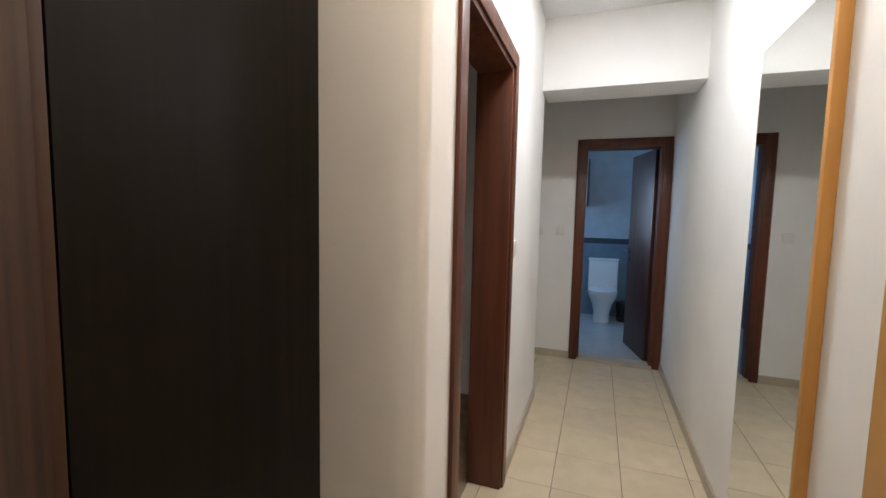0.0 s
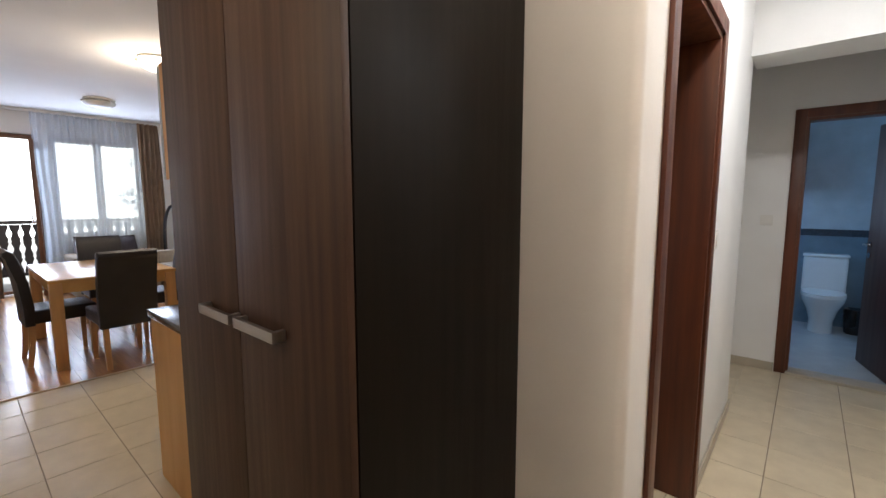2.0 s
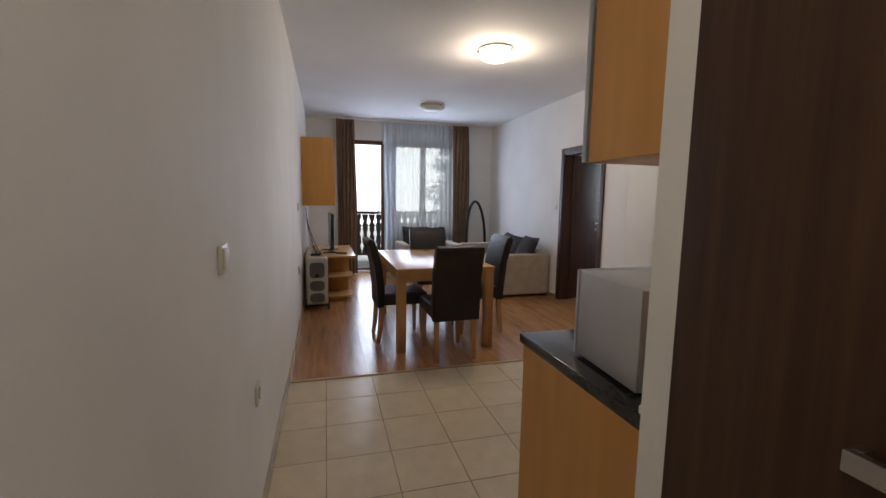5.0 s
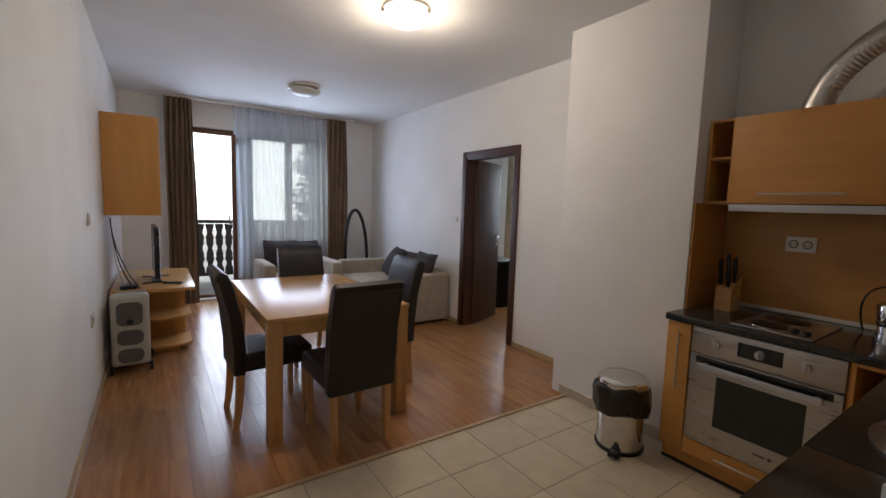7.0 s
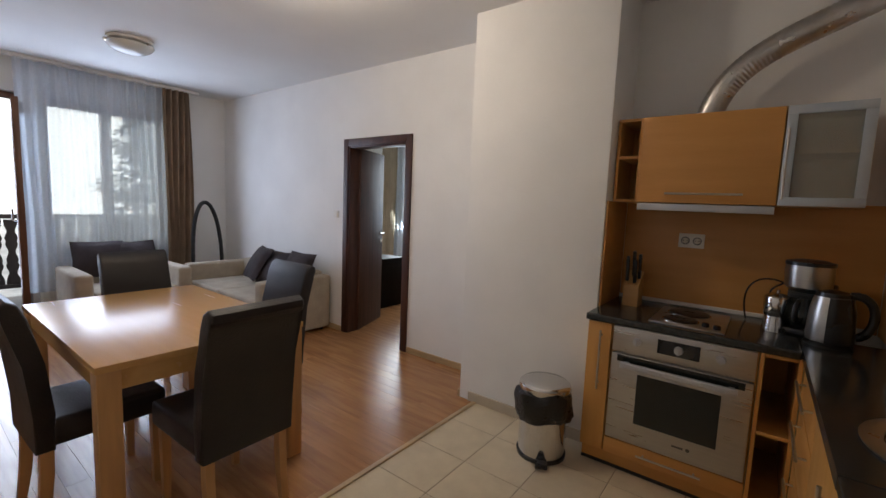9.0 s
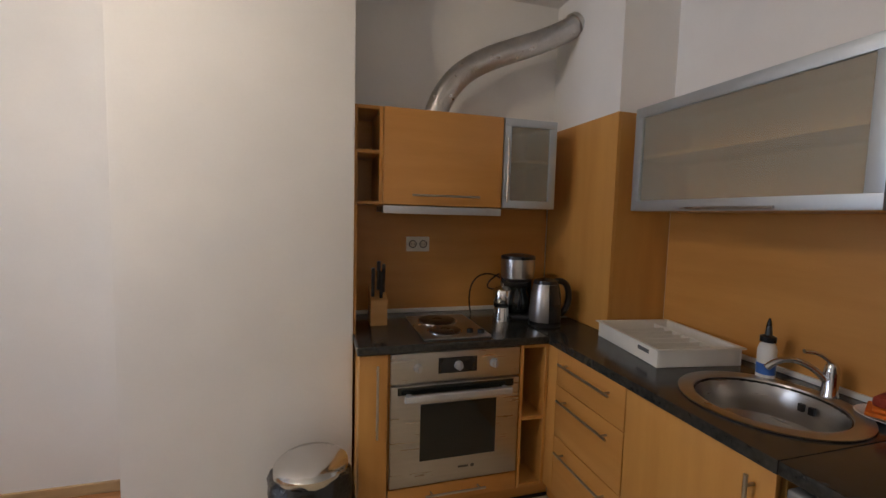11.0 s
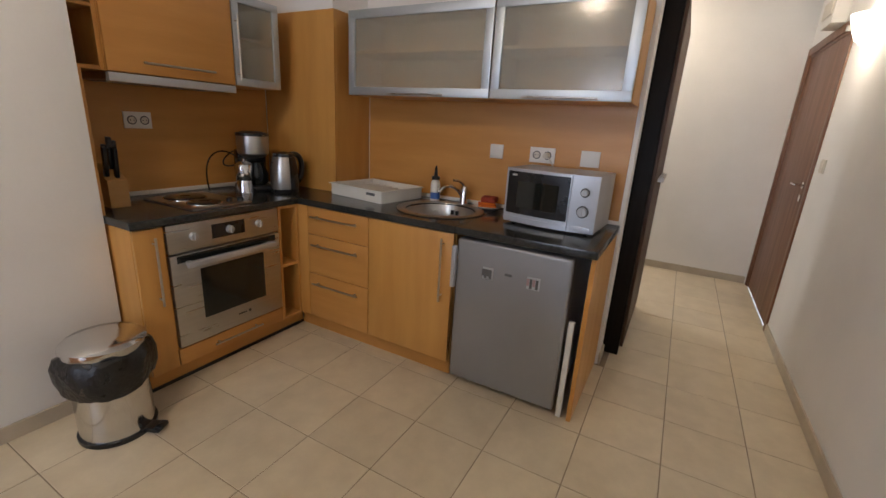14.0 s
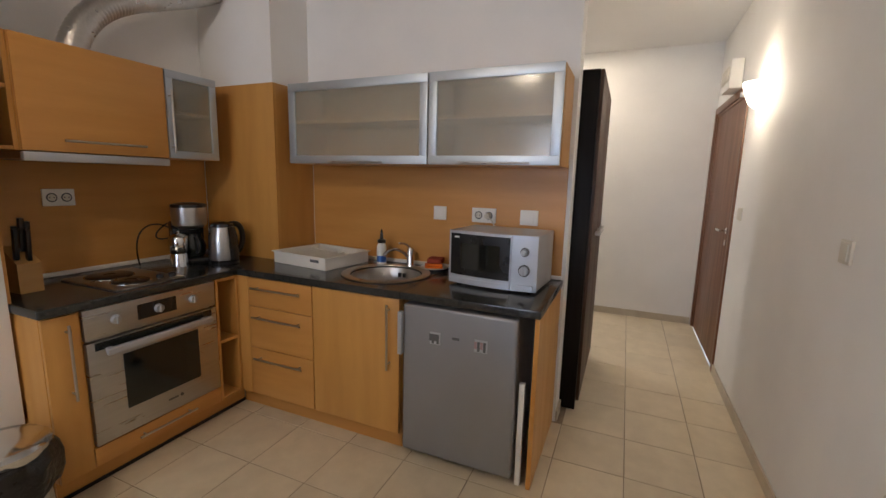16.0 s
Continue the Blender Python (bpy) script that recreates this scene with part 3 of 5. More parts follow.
def worktop():
    at = (-3.0, 2.5, CB)
    w = thing("worktop", at, "black speckled worktop with a rounded front edge", "worktop")
    b = bx(bmesh.new(), -4.033, FX - 0.031, FY - 0.035, BACK - 0.003, CB, CT, 0.009, 3)
    part("stove_slab", b, STONE, w, at=at)
    cx, cy, r = -2.80, 1.93, 0.200
    x0, x1, y0, y1 = FX - 0.03, SINK - 0.003, 0.993, BACK - 0.003
    b = bmesh.new()
    ring_t, ring_b, out_t, out_b = [], [], [], []
    corners = [math.atan2(sy * 0.262, ex - cx) % (2 * math.pi) for sy in (-1, 1) for ex in (x0, x1)]
    turns = sorted([2 * math.pi * i / 40 for i in range(40)] + corners)
    n = len(turns)
    for a in turns:
        c, s = math.cos(a), math.sin(a)
        k = min((x1 - cx) / c if c > 1e-6 else ((x0 - cx) / c if c < -1e-6 else 9), 0.262 / abs(s) if abs(s) > 1e-6 else 9)
        for lst, rr, z in ((ring_t, r, CT), (ring_b, r, CB), (out_t, k, CT), (out_b, k, CB)):
            lst.append(b.verts.new((cx + rr * c, cy + rr * s, z)))
    for i in range(n):
        j = (i + 1) % n
        b.faces.new((ring_t[i], ring_t[j], out_t[j], out_t[i]))
        b.faces.new((ring_b[j], ring_b[i], out_b[i], out_b[j]))
        b.faces.new((ring_t[j], ring_t[i], ring_b[i], ring_b[j]))
        b.faces.new((out_t[i], out_t[j], out_b[j], out_b[i]))
    bx(b, x0, x1, y0, cy - 0.262, CB, CT, 0.006, 2)
    bx(b, x0, x1, cy + 0.262, FY + 0.3, CB, CT, 0.0)
    part("sink_slab", b, STONE, w, at=at)
    for bm in (box(-4.03, -2.83, BACK - 0.024, BACK - 0.011, CT + 0.0005, CT + 0.024, 0.004), box(SINK - 0.026, SINK - 0.013, 1.0, 2.71, CT + 0.0005, CT + 0.022, 0.004)):
        part("upstand", bm, WHITE, w, "white sealing strip", at=at)


worktop()


def sink():
    at = (-2.80, 1.93, CT)
    s = thing("sink", at, "round stainless steel sink set in the worktop", "sink")
    prof = [(0.250, 0.001), (0.252, 0.006), (0.225, 0.009), (0.205, 0.005), (0.195, -0.02), (0.185, -0.11), (0.16, -0.135), (0.04, -0.142), (0.036, -0.146)]
    b = lathe(bmesh.new(), prof, seg=44, first=False)
    part("bowl", b, STEEL, s)
    part("drain", rod(bmesh.new(), (0, 0, -0.142), (0, 0, -0.136), 0.034, seg=24), CHROME, s)
    for dy in (-0.016, 0.016):
        part("overflow_slot", box(0.178, 0.192, dy - 0.008, dy + 0.008, -0.06, -0.035), BLACK, s)
    ta = (-2.565, 1.90, CT + 0.003)
    t = thing("tap", ta, "chrome single-lever mixer tap behind the sink", "tap")
    b = lathe(bmesh.new(), [(0.027, 0), (0.027, 0.008), (0.022, 0.02), (0.022, 0.085), (0.019, 0.105), (0.012, 0.116)], seg=22)
    part("body", b, CHROME, t)
    part("spout", pipe(bmesh.new(), bezier((-0.01, 0.005, 0.05), (-0.07, 0.03, 0.13), (-0.14, 0.06, 0.14), (-0.18, 0.08, 0.085), 12), 0.0105), CHROME, t)
    part("lever", pipe(bmesh.new(), bezier((0, 0, 0.11), (-0.02, 0.01, 0.14), (-0.04, 0.02, 0.15), (-0.08, 0.035, 0.15), 8), 0.007), CHROME, t)


sink()


def hob():
    at = (-3.53, 3.0, CT)
    h = thing("hob", at, "two-ring electric hob with worn brown plates", "hob")
    part("plate", box(-0.20, 0.13, -0.22, 0.22, 0.0005, 0.009, 0.003), STEEL, h)
    for y, r in ((0.085, 0.098), (-0.11, 0.078)):
        x = -0.055 if y > 0 else -0.07
        part("trim_ring", lathe(bmesh.new(), [(r + 0.007, 0.009), (r + 0.007, 0.013), (r, 0.013), (r, 0.009)], (x, y, 0), 32), CHROME, h)
        part("hotplate", lathe(bmesh.new(), [(r, 0.0092), (r, 0.017), (r - 0.006, 0.02), (0.025, 0.02), (0.022, 0.017)], (x, y, 0), 32), HOTPLATE, h)
    for x in (0.045, 0.095):
        part("knob", lathe(bmesh.new(), [(0.017, 0.009), (0.016, 0.026), (0.011, 0.029)], (x, -0.17 if x > 0.07 else -0.15, 0), 18), BLACK, h)


hob()

# upper cabinets of the stove run
UZ0, UZ1, UY = 1.470, 1.940, 3.042
u, at = unit("open_wall_shelf", -4.028, -3.893, UY, BACK - 0.004, UZ0, UZ1, "open beech wall shelf with two cubbies", 'y0', shelves=(1.715,))
u, at = unit("hood_cabinet", -3.891, -3.266, UY, BACK - 0.004, UZ0, UZ1, "beech wall cabinet over the cooker hood", 'y0')
d = part("door", box(-3.889, -3.268, UY - 0.019, UY - 0.001, UZ0 + 0.002, UZ1 - 0.002, 0.002), BEECH_H, u, at=at)
bar_handle(d, (-3.75, UY - 0.019, UZ0 + 0.05), (-3.40, UY - 0.019, UZ0 + 0.05), (0, -0.028, 0), at)
at = (-3.57, 3.15, 1.425)
hd = thing("cooker_hood", at, "slim built-in cooker hood with steel edge", "cooker hood")
part("body", box(-3.88, -3.275, UY + 0.01, BACK - 0.02, 1.435, UZ0 - 0.003, 0.002), STEEL, hd, at=at)
part("front_lip", box(-3.889, -3.270, UY - 0.022, UY + 0.009, 1.428, 1.466, 0.003), SILVER, hd, at=at)
part("filter", box(-3.84, -3.30, UY + 0.03, BACK - 0.05, 1.431, 1.4345), STEEL, hd, at=at)


def alu_door(parent, at, along, a0, a1, front, z0, z1, out, fr=0.04):
    """Aluminium-framed frosted glass door; along names the axis it runs."""
    def q(u0, u1, d0, d1, zz0, zz1, bev=0.002):
        return box(u0, u1, d0, d1, zz0, zz1, bev) if along == 'x' else box(d0, d1, u0, u1, zz0, zz1, bev)
    d0, d1 = sorted((front, front + out * 0.02))
    d = part("door", q(a0, a1, d0, d1, z1 - fr, z1), ALU, parent, "aluminium-framed frosted glass door", at=at)
    part("rail", q(a0, a1, d0, d1, z0, z0 + fr), ALU, d, at=at)
    part("stile", q(a0, a0 + fr, d0, d1, z0 + fr, z1 - fr), ALU, d, at=at)
    part("stile", q(a1 - fr, a1, d0, d1, z0 + fr, z1 - fr), ALU, d, at=at)
    m = (d0 + d1) / 2
    part("pane", q(a0 + fr, a1 - fr, m - 0.003, m + 0.003, z0 + fr, z1 - fr, 0), FROST, d, "frosted glass", at=at).visible_shadow = False
    return d


u, at = unit("glass_wall_cabinet", -3.264, -2.955, UY, BACK - 0.004, UZ0, UZ1, "small wall cabinet with frosted glass door", 'y0', shelves=(1.715,))
d = alu_door(u, at, 'x', -3.262, -2.957, UY - 0.001, UZ0 + 0.002, UZ1 - 0.002, -1, 0.04)
bar_handle(d, (-3.250, UY - 0.021, UZ0 + 0.03), (-3.250, UY - 0.021, UZ1 - 0.11), (0, -0.028, 0), at)

# sink wall cabinets
VZ0, VZ1, VX = 1.466, 1.932, -2.770
for y0, y1 in ((1.692, 2.622), (1.008, 1.688)):
    u, at = unit("lift_up_cabinet", VX, SINK - 0.004, y0, y1, VZ0, VZ1, "beech wall cabinet with lift-up frosted door", 'x0', shelves=(1.70,))
    u["group"] = "wall cabinets over the sink"
    d = alu_door(u, at, 'y', y0 + 0.002, y1 - 0.002, VX - 0.001, VZ0 + 0.002, VZ1 - 0.002, -1, 0.045)
    ym = (y0 + y1) / 2
    bar_handle(d, (VX - 0.021, ym - 0.2, VZ0 + 0.012), (VX - 0.021, ym + 0.16, VZ0 + 0.012), (-0.018, 0, 0), at, STEEL)

# beech cladding of splashback and pier
for nm, bm in (("splashback", box(-4.02, -2.81, BACK - 0.010, BACK - 0.001, CT + 0.001, UZ0 + 0.02)),
               ("splashback", box(SINK - 0.012, SINK - 0.002, 1.005, 2.71, CT + 0.001, VZ0 + 0.02)),
               ("side_cladding", box(-4.034, -4.022, 2.94, BACK - 0.012, CT + 0.001, UZ0 - 0.001, 0.001, 1))):
    solo(nm, bm, BEECH_H, "beech laminate panel behind the worktop", "panel", "structure")
b = bx(bmesh.new(), -2.806, -2.787, 2.722, BACK - 0.012, CT + 0.001, 1.945, 0.001, 1)
bx(b, -2.786, SINK - 0.001, 2.722, 2.742, CT + 0.001, 1.945, 0.001, 1)
solo("pier_cladding", b, BEECH, "beech laminate boxing round the pier", "panel", "structure")


def fridge():
    at = (-2.85, 1.36, 0)
    f = thing("fridge", at, "silver-grey under-counter fridge with two magnets", "fridge")
    part("body", box(-3.04, -2.52, 1.10, 1.642, 0.03, 0.80, 0.006), SILVER, f, at=at)
    d = bx(bmesh.new(), -3.115, -3.045, 1.088, 1.648, 0.04, 0.800, 0.014, 3)
    d = part("door", d, FRIDGE, f, "silver-grey enamel door", at=at)
    part("handle", box(-3.145, -3.116, 1.642, 1.664, 0.55, 0.765, 0.006), SILVER, d, "grey grip handle", at=at)
    part("gasket", box(-3.044, -3.0405, 1.115, 1.625, 0.06, 0.785), WHITE, d, at=at)
    for y, z, w, m in ((1.475, 0.655, 0.055, GREY_MARK), (1.25, 0.655, 0.062, PINK)):
        mg = part("magnet", box(-3.1185, -3.1155, y - w / 2, y + w / 2, z - 0.03, z + 0.03, 0.001, 1), SILVER, d, "small printed magnet", at=at)
        for k in range(4):
            part("print", box(-3.120, -3.1186, y - w / 2 + 0.008 + k * w / 4.4, y - w / 2 + 0.02 + k * w / 4.4, z - 0.026 + 0.012 * (k % 2), z + 0.02), m if k % 2 else GREY_MARK, mg, at=at)
    part("logo", box(-3.117, -3.1155, 1.355, 1.39, 0.662, 0.674), GREY_MARK, d, at=at)
    for y in (1.12, 1.59):
        part("foot", rod(bmesh.new(), (-2.98, y, 0), (-2.98, y, 0.032), 0.018), BLACK, f, at=at)
    part("foot", rod(bmesh.new(), (-2.6, 1.35, 0), (-2.6, 1.35, 0.032), 0.018), BLACK, f, at=at)
    g = thing("loose_panel", (-3.0, 1.06, 0), "white narrow strip leaning beside the fridge", "panel")
    part("strip", box(-3.085, -3.062, 1.05, 1.075, 0, 0.50, 0.003), WHITE, g, at=(-3.0, 1.06, 0))


fridge()


# ---- wardrobe and hall ----
def wardrobe():
    x0, x1, y0, y1, h = -2.275, -1.345, 0.893, 1.497, 2.01
    at = ((x0 + x1) / 2, (y0 + y1) / 2, 0)
    w = thing("wardrobe", at, "tall dark wenge wardrobe with two doors", "wardrobe")
    part("side_panel", box(x0, x0 + 0.022, y0 + 0.002, y1, 0, h, 0.002), WENGE_DARKENED, w, at=at)
    part("side_panel", box(x1 - 0.022, x1, y0 + 0.002, y1, 0, h, 0.002), WENGE_DARKENED, w, at=at)
    part("top_panel", box(x0 + 0.023, x1 - 0.023, y0 + 0.002, y1, h - 0.022, h, 0.002), WENGE, w, at=at)
    part("bottom_panel", box(x0 + 0.023, x1 - 0.023, y0 + 0.002, y1, 0.06, 0.082, 0.002), WENGE, w, at=at)
    part("plinth", box(x0 + 0.023, x1 - 0.023, y0 + 0.03, y0 + 0.05, 0, 0.059), WENGE, w, at=at)
    part("back_panel", box(x0 + 0.023, x1 - 0.023, y1 - 0.008, y1, 0.083, h - 0.023), WENGE_DARKENED, w, at=at)
    xm = -1.812
    for a, c, hx0, hx1 in ((x0 + 0.002, xm - 0.0015, -1.995, -1.80), (xm + 0.0015, x1 - 0.002, -1.772, -1.575)):
        d = part("door", box(a, c, y0 - 0.018, y0, 0.062, h - 0.002, 0.002), WENGE, w, at=at)
        hb = bx(bmesh.new(), hx0, hx1, y0 - 0.052, y0 - 0.040, 1.062, 1.088, 0.002)
        for e in (hx0 + 0.006, hx1 - 0.006):
            bx(hb, e - 0.006, e + 0.006, y0 - 0.041, y0 - 0.0185, 1.062, 1.088, 0.001, 1)
        part("handle", hb, STEEL, d, "square steel pull", at=at)


wardrobe()


def tall_mirror():
    at = (EAST, 2.2, 0.24)
    m = thing("mirror", at, "tall wall mirror in a thin beech frame", "mirror")
    y0, y1, z0, z1 = 1.915, 2.50, 0.24, 2.01
    part("backing", box(EAST - 0.022, EAST - 0.001, y0 + 0.032, y1 - 0.008, z0, z1), BLACK, m, at=at)
    part("glass", box(EAST - 0.027, EAST - 0.0225, y0 + 0.034, y1, z0, z1, 0.001, 1), MIRROR, m, "silvered glass", at=at)
    part("frame_stile", box(EAST - 0.034, EAST - 0.001, y0 + 0.008, y0 + 0.031, z0 - 0.02, z1 + 0.02, 0.003), BEECH, m, "orange beech edge", at=at)
    at = (EAST, 1.4, 0.1)
    p = thing("coat_rack", at, "beech coat rack panel with metal hooks", "coat rack")
    part("panel", box(EAST - 0.024, EAST - 0.002, 1.20, 1.645, 0.25, 1.95, 0.003), BEECH, p, at=at)
    for y in (1.28, 1.43, 1.575):
        part("hook", pipe(bmesh.new(), bezier((EAST - 0.024, y, 1.78), (EAST - 0.12, y, 1.78), (EAST - 0.11, y, 1.87), (EAST - 0.07, y, 1.85), 10), 0.008, 8), NICKEL, p, "bent metal hook", at=at)


tall_mirror()


def bowl_lamp(name, x, y, r, lit, label):
    at = (x, y, TOP)
    l = thing(name, at, label, "ceiling lamp")
    part("base", lathe(bmesh.new(), [(r * 0.93, -0.022), (r * 0.97, -0.018), (r * 0.97, 0)], seg=28), WHITE, l)
    prof = [(0.01, -0.115), (r * 0.35, -0.110), (r * 0.65, -0.095), (r * 0.9, -0.068), (r, -0.045), (r * 0.985, -0.042), (r * 0.86, -0.063), (r * 0.6, -0.088), (r * 0.3, -0.102), (0.01, -0.106)]
    sh = part("shade", lathe(bmesh.new(), prof, seg=36), LIT_BOWL if lit else OPAL, l, "glowing opal glass bowl" if lit else "opal glass bowl")
    if lit:
        sh.visible_shadow = False
    for k in range(3):
        a = 2 * math.pi * k / 3 + 0.5
        part("clip", bx(bmesh.new(), r - 0.012, r + 0.014, -0.012, 0.012, -0.055, -0.03, 0.003, turn=Matrix.Rotation(a, 4, 'Z')), NICKEL, l)
        part("strut", rod(bmesh.new(), (0.5 * r * math.cos(a), 0.5 * r * math.sin(a), -0.015), (r * math.cos(a), r * math.sin(a), -0.036), 0.003, seg=6), NICKEL, l)


bowl_lamp("ceiling_lamp", -5.41, 1.79, 0.165, True, "lit opal glass bowl lamp on the ceiling")
bowl_lamp("ceiling_lamp", -7.78, 1.79, 0.175, False, "unlit opal glass bowl lamp on the ceiling")


def sconce():
    at = (-1.66, 0, 1.93)
    s = thing("wall_lamp", at, "lit half-round glass wall lamp", "wall lamp")
    part("bracket", box(-0.03, 0.03, 0.001, 0.02, -0.04, 0.06, 0.004), NICKEL, s)
    b = bmesh.new()
    n = 14
    rows = []
    for z, r in ((-0.07, 0.03), (-0.04, 0.06), (0.02, 0.085), (0.08, 0.10)):
        rows.append([b.verts.new((r * math.cos(math.pi * i / n), 0.022 + r * math.sin(math.pi * i / n), z)) for i in range(n + 1)])
    for a, c in zip(rows, rows[1:]):
        for i in range(n):
            b.faces.new((a[i], a[i + 1], c[i + 1], c[i]))
    o = part("shade", b, LIT_SCONCE, s, "glowing frosted glass")
    o.visible_shadow = False
    md = o.modifiers.new("thick", 'SOLIDIFY')
    md.thickness = 0.004
    part("clip", box(-0.004, 0.004, 0.1, 0.128, 0.0, 0.03, 0.002), NICKEL, s)


sconce()


def plate(name, label, at, normal, w=0.082, h=0.082, kind="switch", n=1):
    """A wall plate: rocker switch or round socket; normal is the axis it faces, such as '+y'."""
    o = thing(name, at, label, kind)
    rot = {'+y': 0, '-x': 90, '-y': 180, '+x': -90}[normal]
    o.matrix_basis = pose(*at, 0, 0, rot)
    part("plate", box(-w / 2, w / 2, 0.0005, 0.011, -h / 2, h / 2, 0.003), WHITE if normal != '+y' else IVORY, o)
    for k in range(n):
        c = (k - (n - 1) / 2) * 0.062
        if kind == "switch":
            part("rocker", box(c - 0.028, c + 0.028, 0.0112, 0.016, -0.03, 0.03, 0.003), WHITE if normal != '+y' else IVORY, o)
        else:
            # no real recess: a dark grey disc paints the shade in the well
            part("socket_well", rod(bmesh.new(), (c, 0.0112, 0), (c, 0.0135, 0), 0.023, seg=22), GREY_MARK, o, "round well with its shade painted grey")
            part("socket_face", rod(bmesh.new(), (c, 0.0136, 0), (c, 0.0142, 0), 0.0175, seg=20), IVORY, o)
            for dx in (-0.009, 0.009):
                part("pin_hole", rod(bmesh.new(), (c + dx, 0.0143, 0), (c + dx, 0.0147, 0), 0.003, seg=8), BLACK, o)
    return o


plate("light_switch", "ivory light switch beside the entrance door", (-1.46, 0, 1.21), '+y')
plate("light_switch", "ivory light switch above the laminate floor", (-6.40, 0, 1.25), '+y')
plate("wall_socket", "ivory wall socket on the long white wall", (-3.49, 0, 0.55), '+y', kind="socket")
plate("wall_socket", "ivory wall socket near the heater", (-6.32, 0, 0.59), '+y', kind="socket")
plate("light_switch", "ivory switch on the long white wall", (-3.0, 0, 1.18), '+y')
plate("light_switch", "white light switch beside the bedroom door", (-6.96, NORTH, 1.26), '-y', 0.075, 0.075)
plate("light_switch", "white light switch at the corridor end", (-0.96, 4.70, 1.23), '-y')
plate("light_switch", "white light switch at the corridor end", (-1.16, 4.70, 1.23), '-y')
plate("light_switch", "white light switch beside the cased doorway", (CORR, 2.69, 1.20), '+x')
plate("wall_socket", "double socket over the hob", (-3.64, BACK - 0.010, 1.255), '-y', 0.135, 0.085, "socket", 2)
plate("light_switch", "white switch on the beech splashback", (SINK - 0.012, 1.745, 1.19), '-x')
plate("wall_socket", "double socket with a plug over the microwave", (SINK - 0.012, 1.465, 1.19), '-x', 0.145, 0.085, "socket", 2)
plate("light_switch", "white switch on the beech splashback", (SINK - 0.012, 1.20, 1.19), '-x', 0.10, 0.085)

at = (-0.85, 0, 2.11)
mb = thing("fuse_box", at, "white plastic fuse box above the entrance door", "fuse box")
part("body", box(-0.14, 0.14, 0.001, 0.085, 0, 0.21, 0.006), WHITE, mb)
part("cover", box(-0.12, 0.12, 0.0852, 0.095, 0.06, 0.16, 0.004), IVORY, mb, "hinged ivory cover")


# ---- small kitchen things ----
def duct():
    at = (-3.60, 3.18, 1.941)
    d = thing("extractor_duct", at, "silver flexible extractor duct over the cabinets", "duct")
    pts = bezier((-3.60, 3.18, 1.942), (-3.50, 3.16, 2.32), (-3.14, 3.15, 2.28), (-2.790, 3.15, 2.52), 90)
    part("hose", pipe(bmesh.new(), pts, 0.060, 18, 0.0635), FOIL, d, at=at)
    part("collar", rod(bmesh.new(), (-2.81, 3.15, 2.506), (-2.787, 3.15, 2.52), 0.072, seg=22), FOIL, d, at=at)


duct()


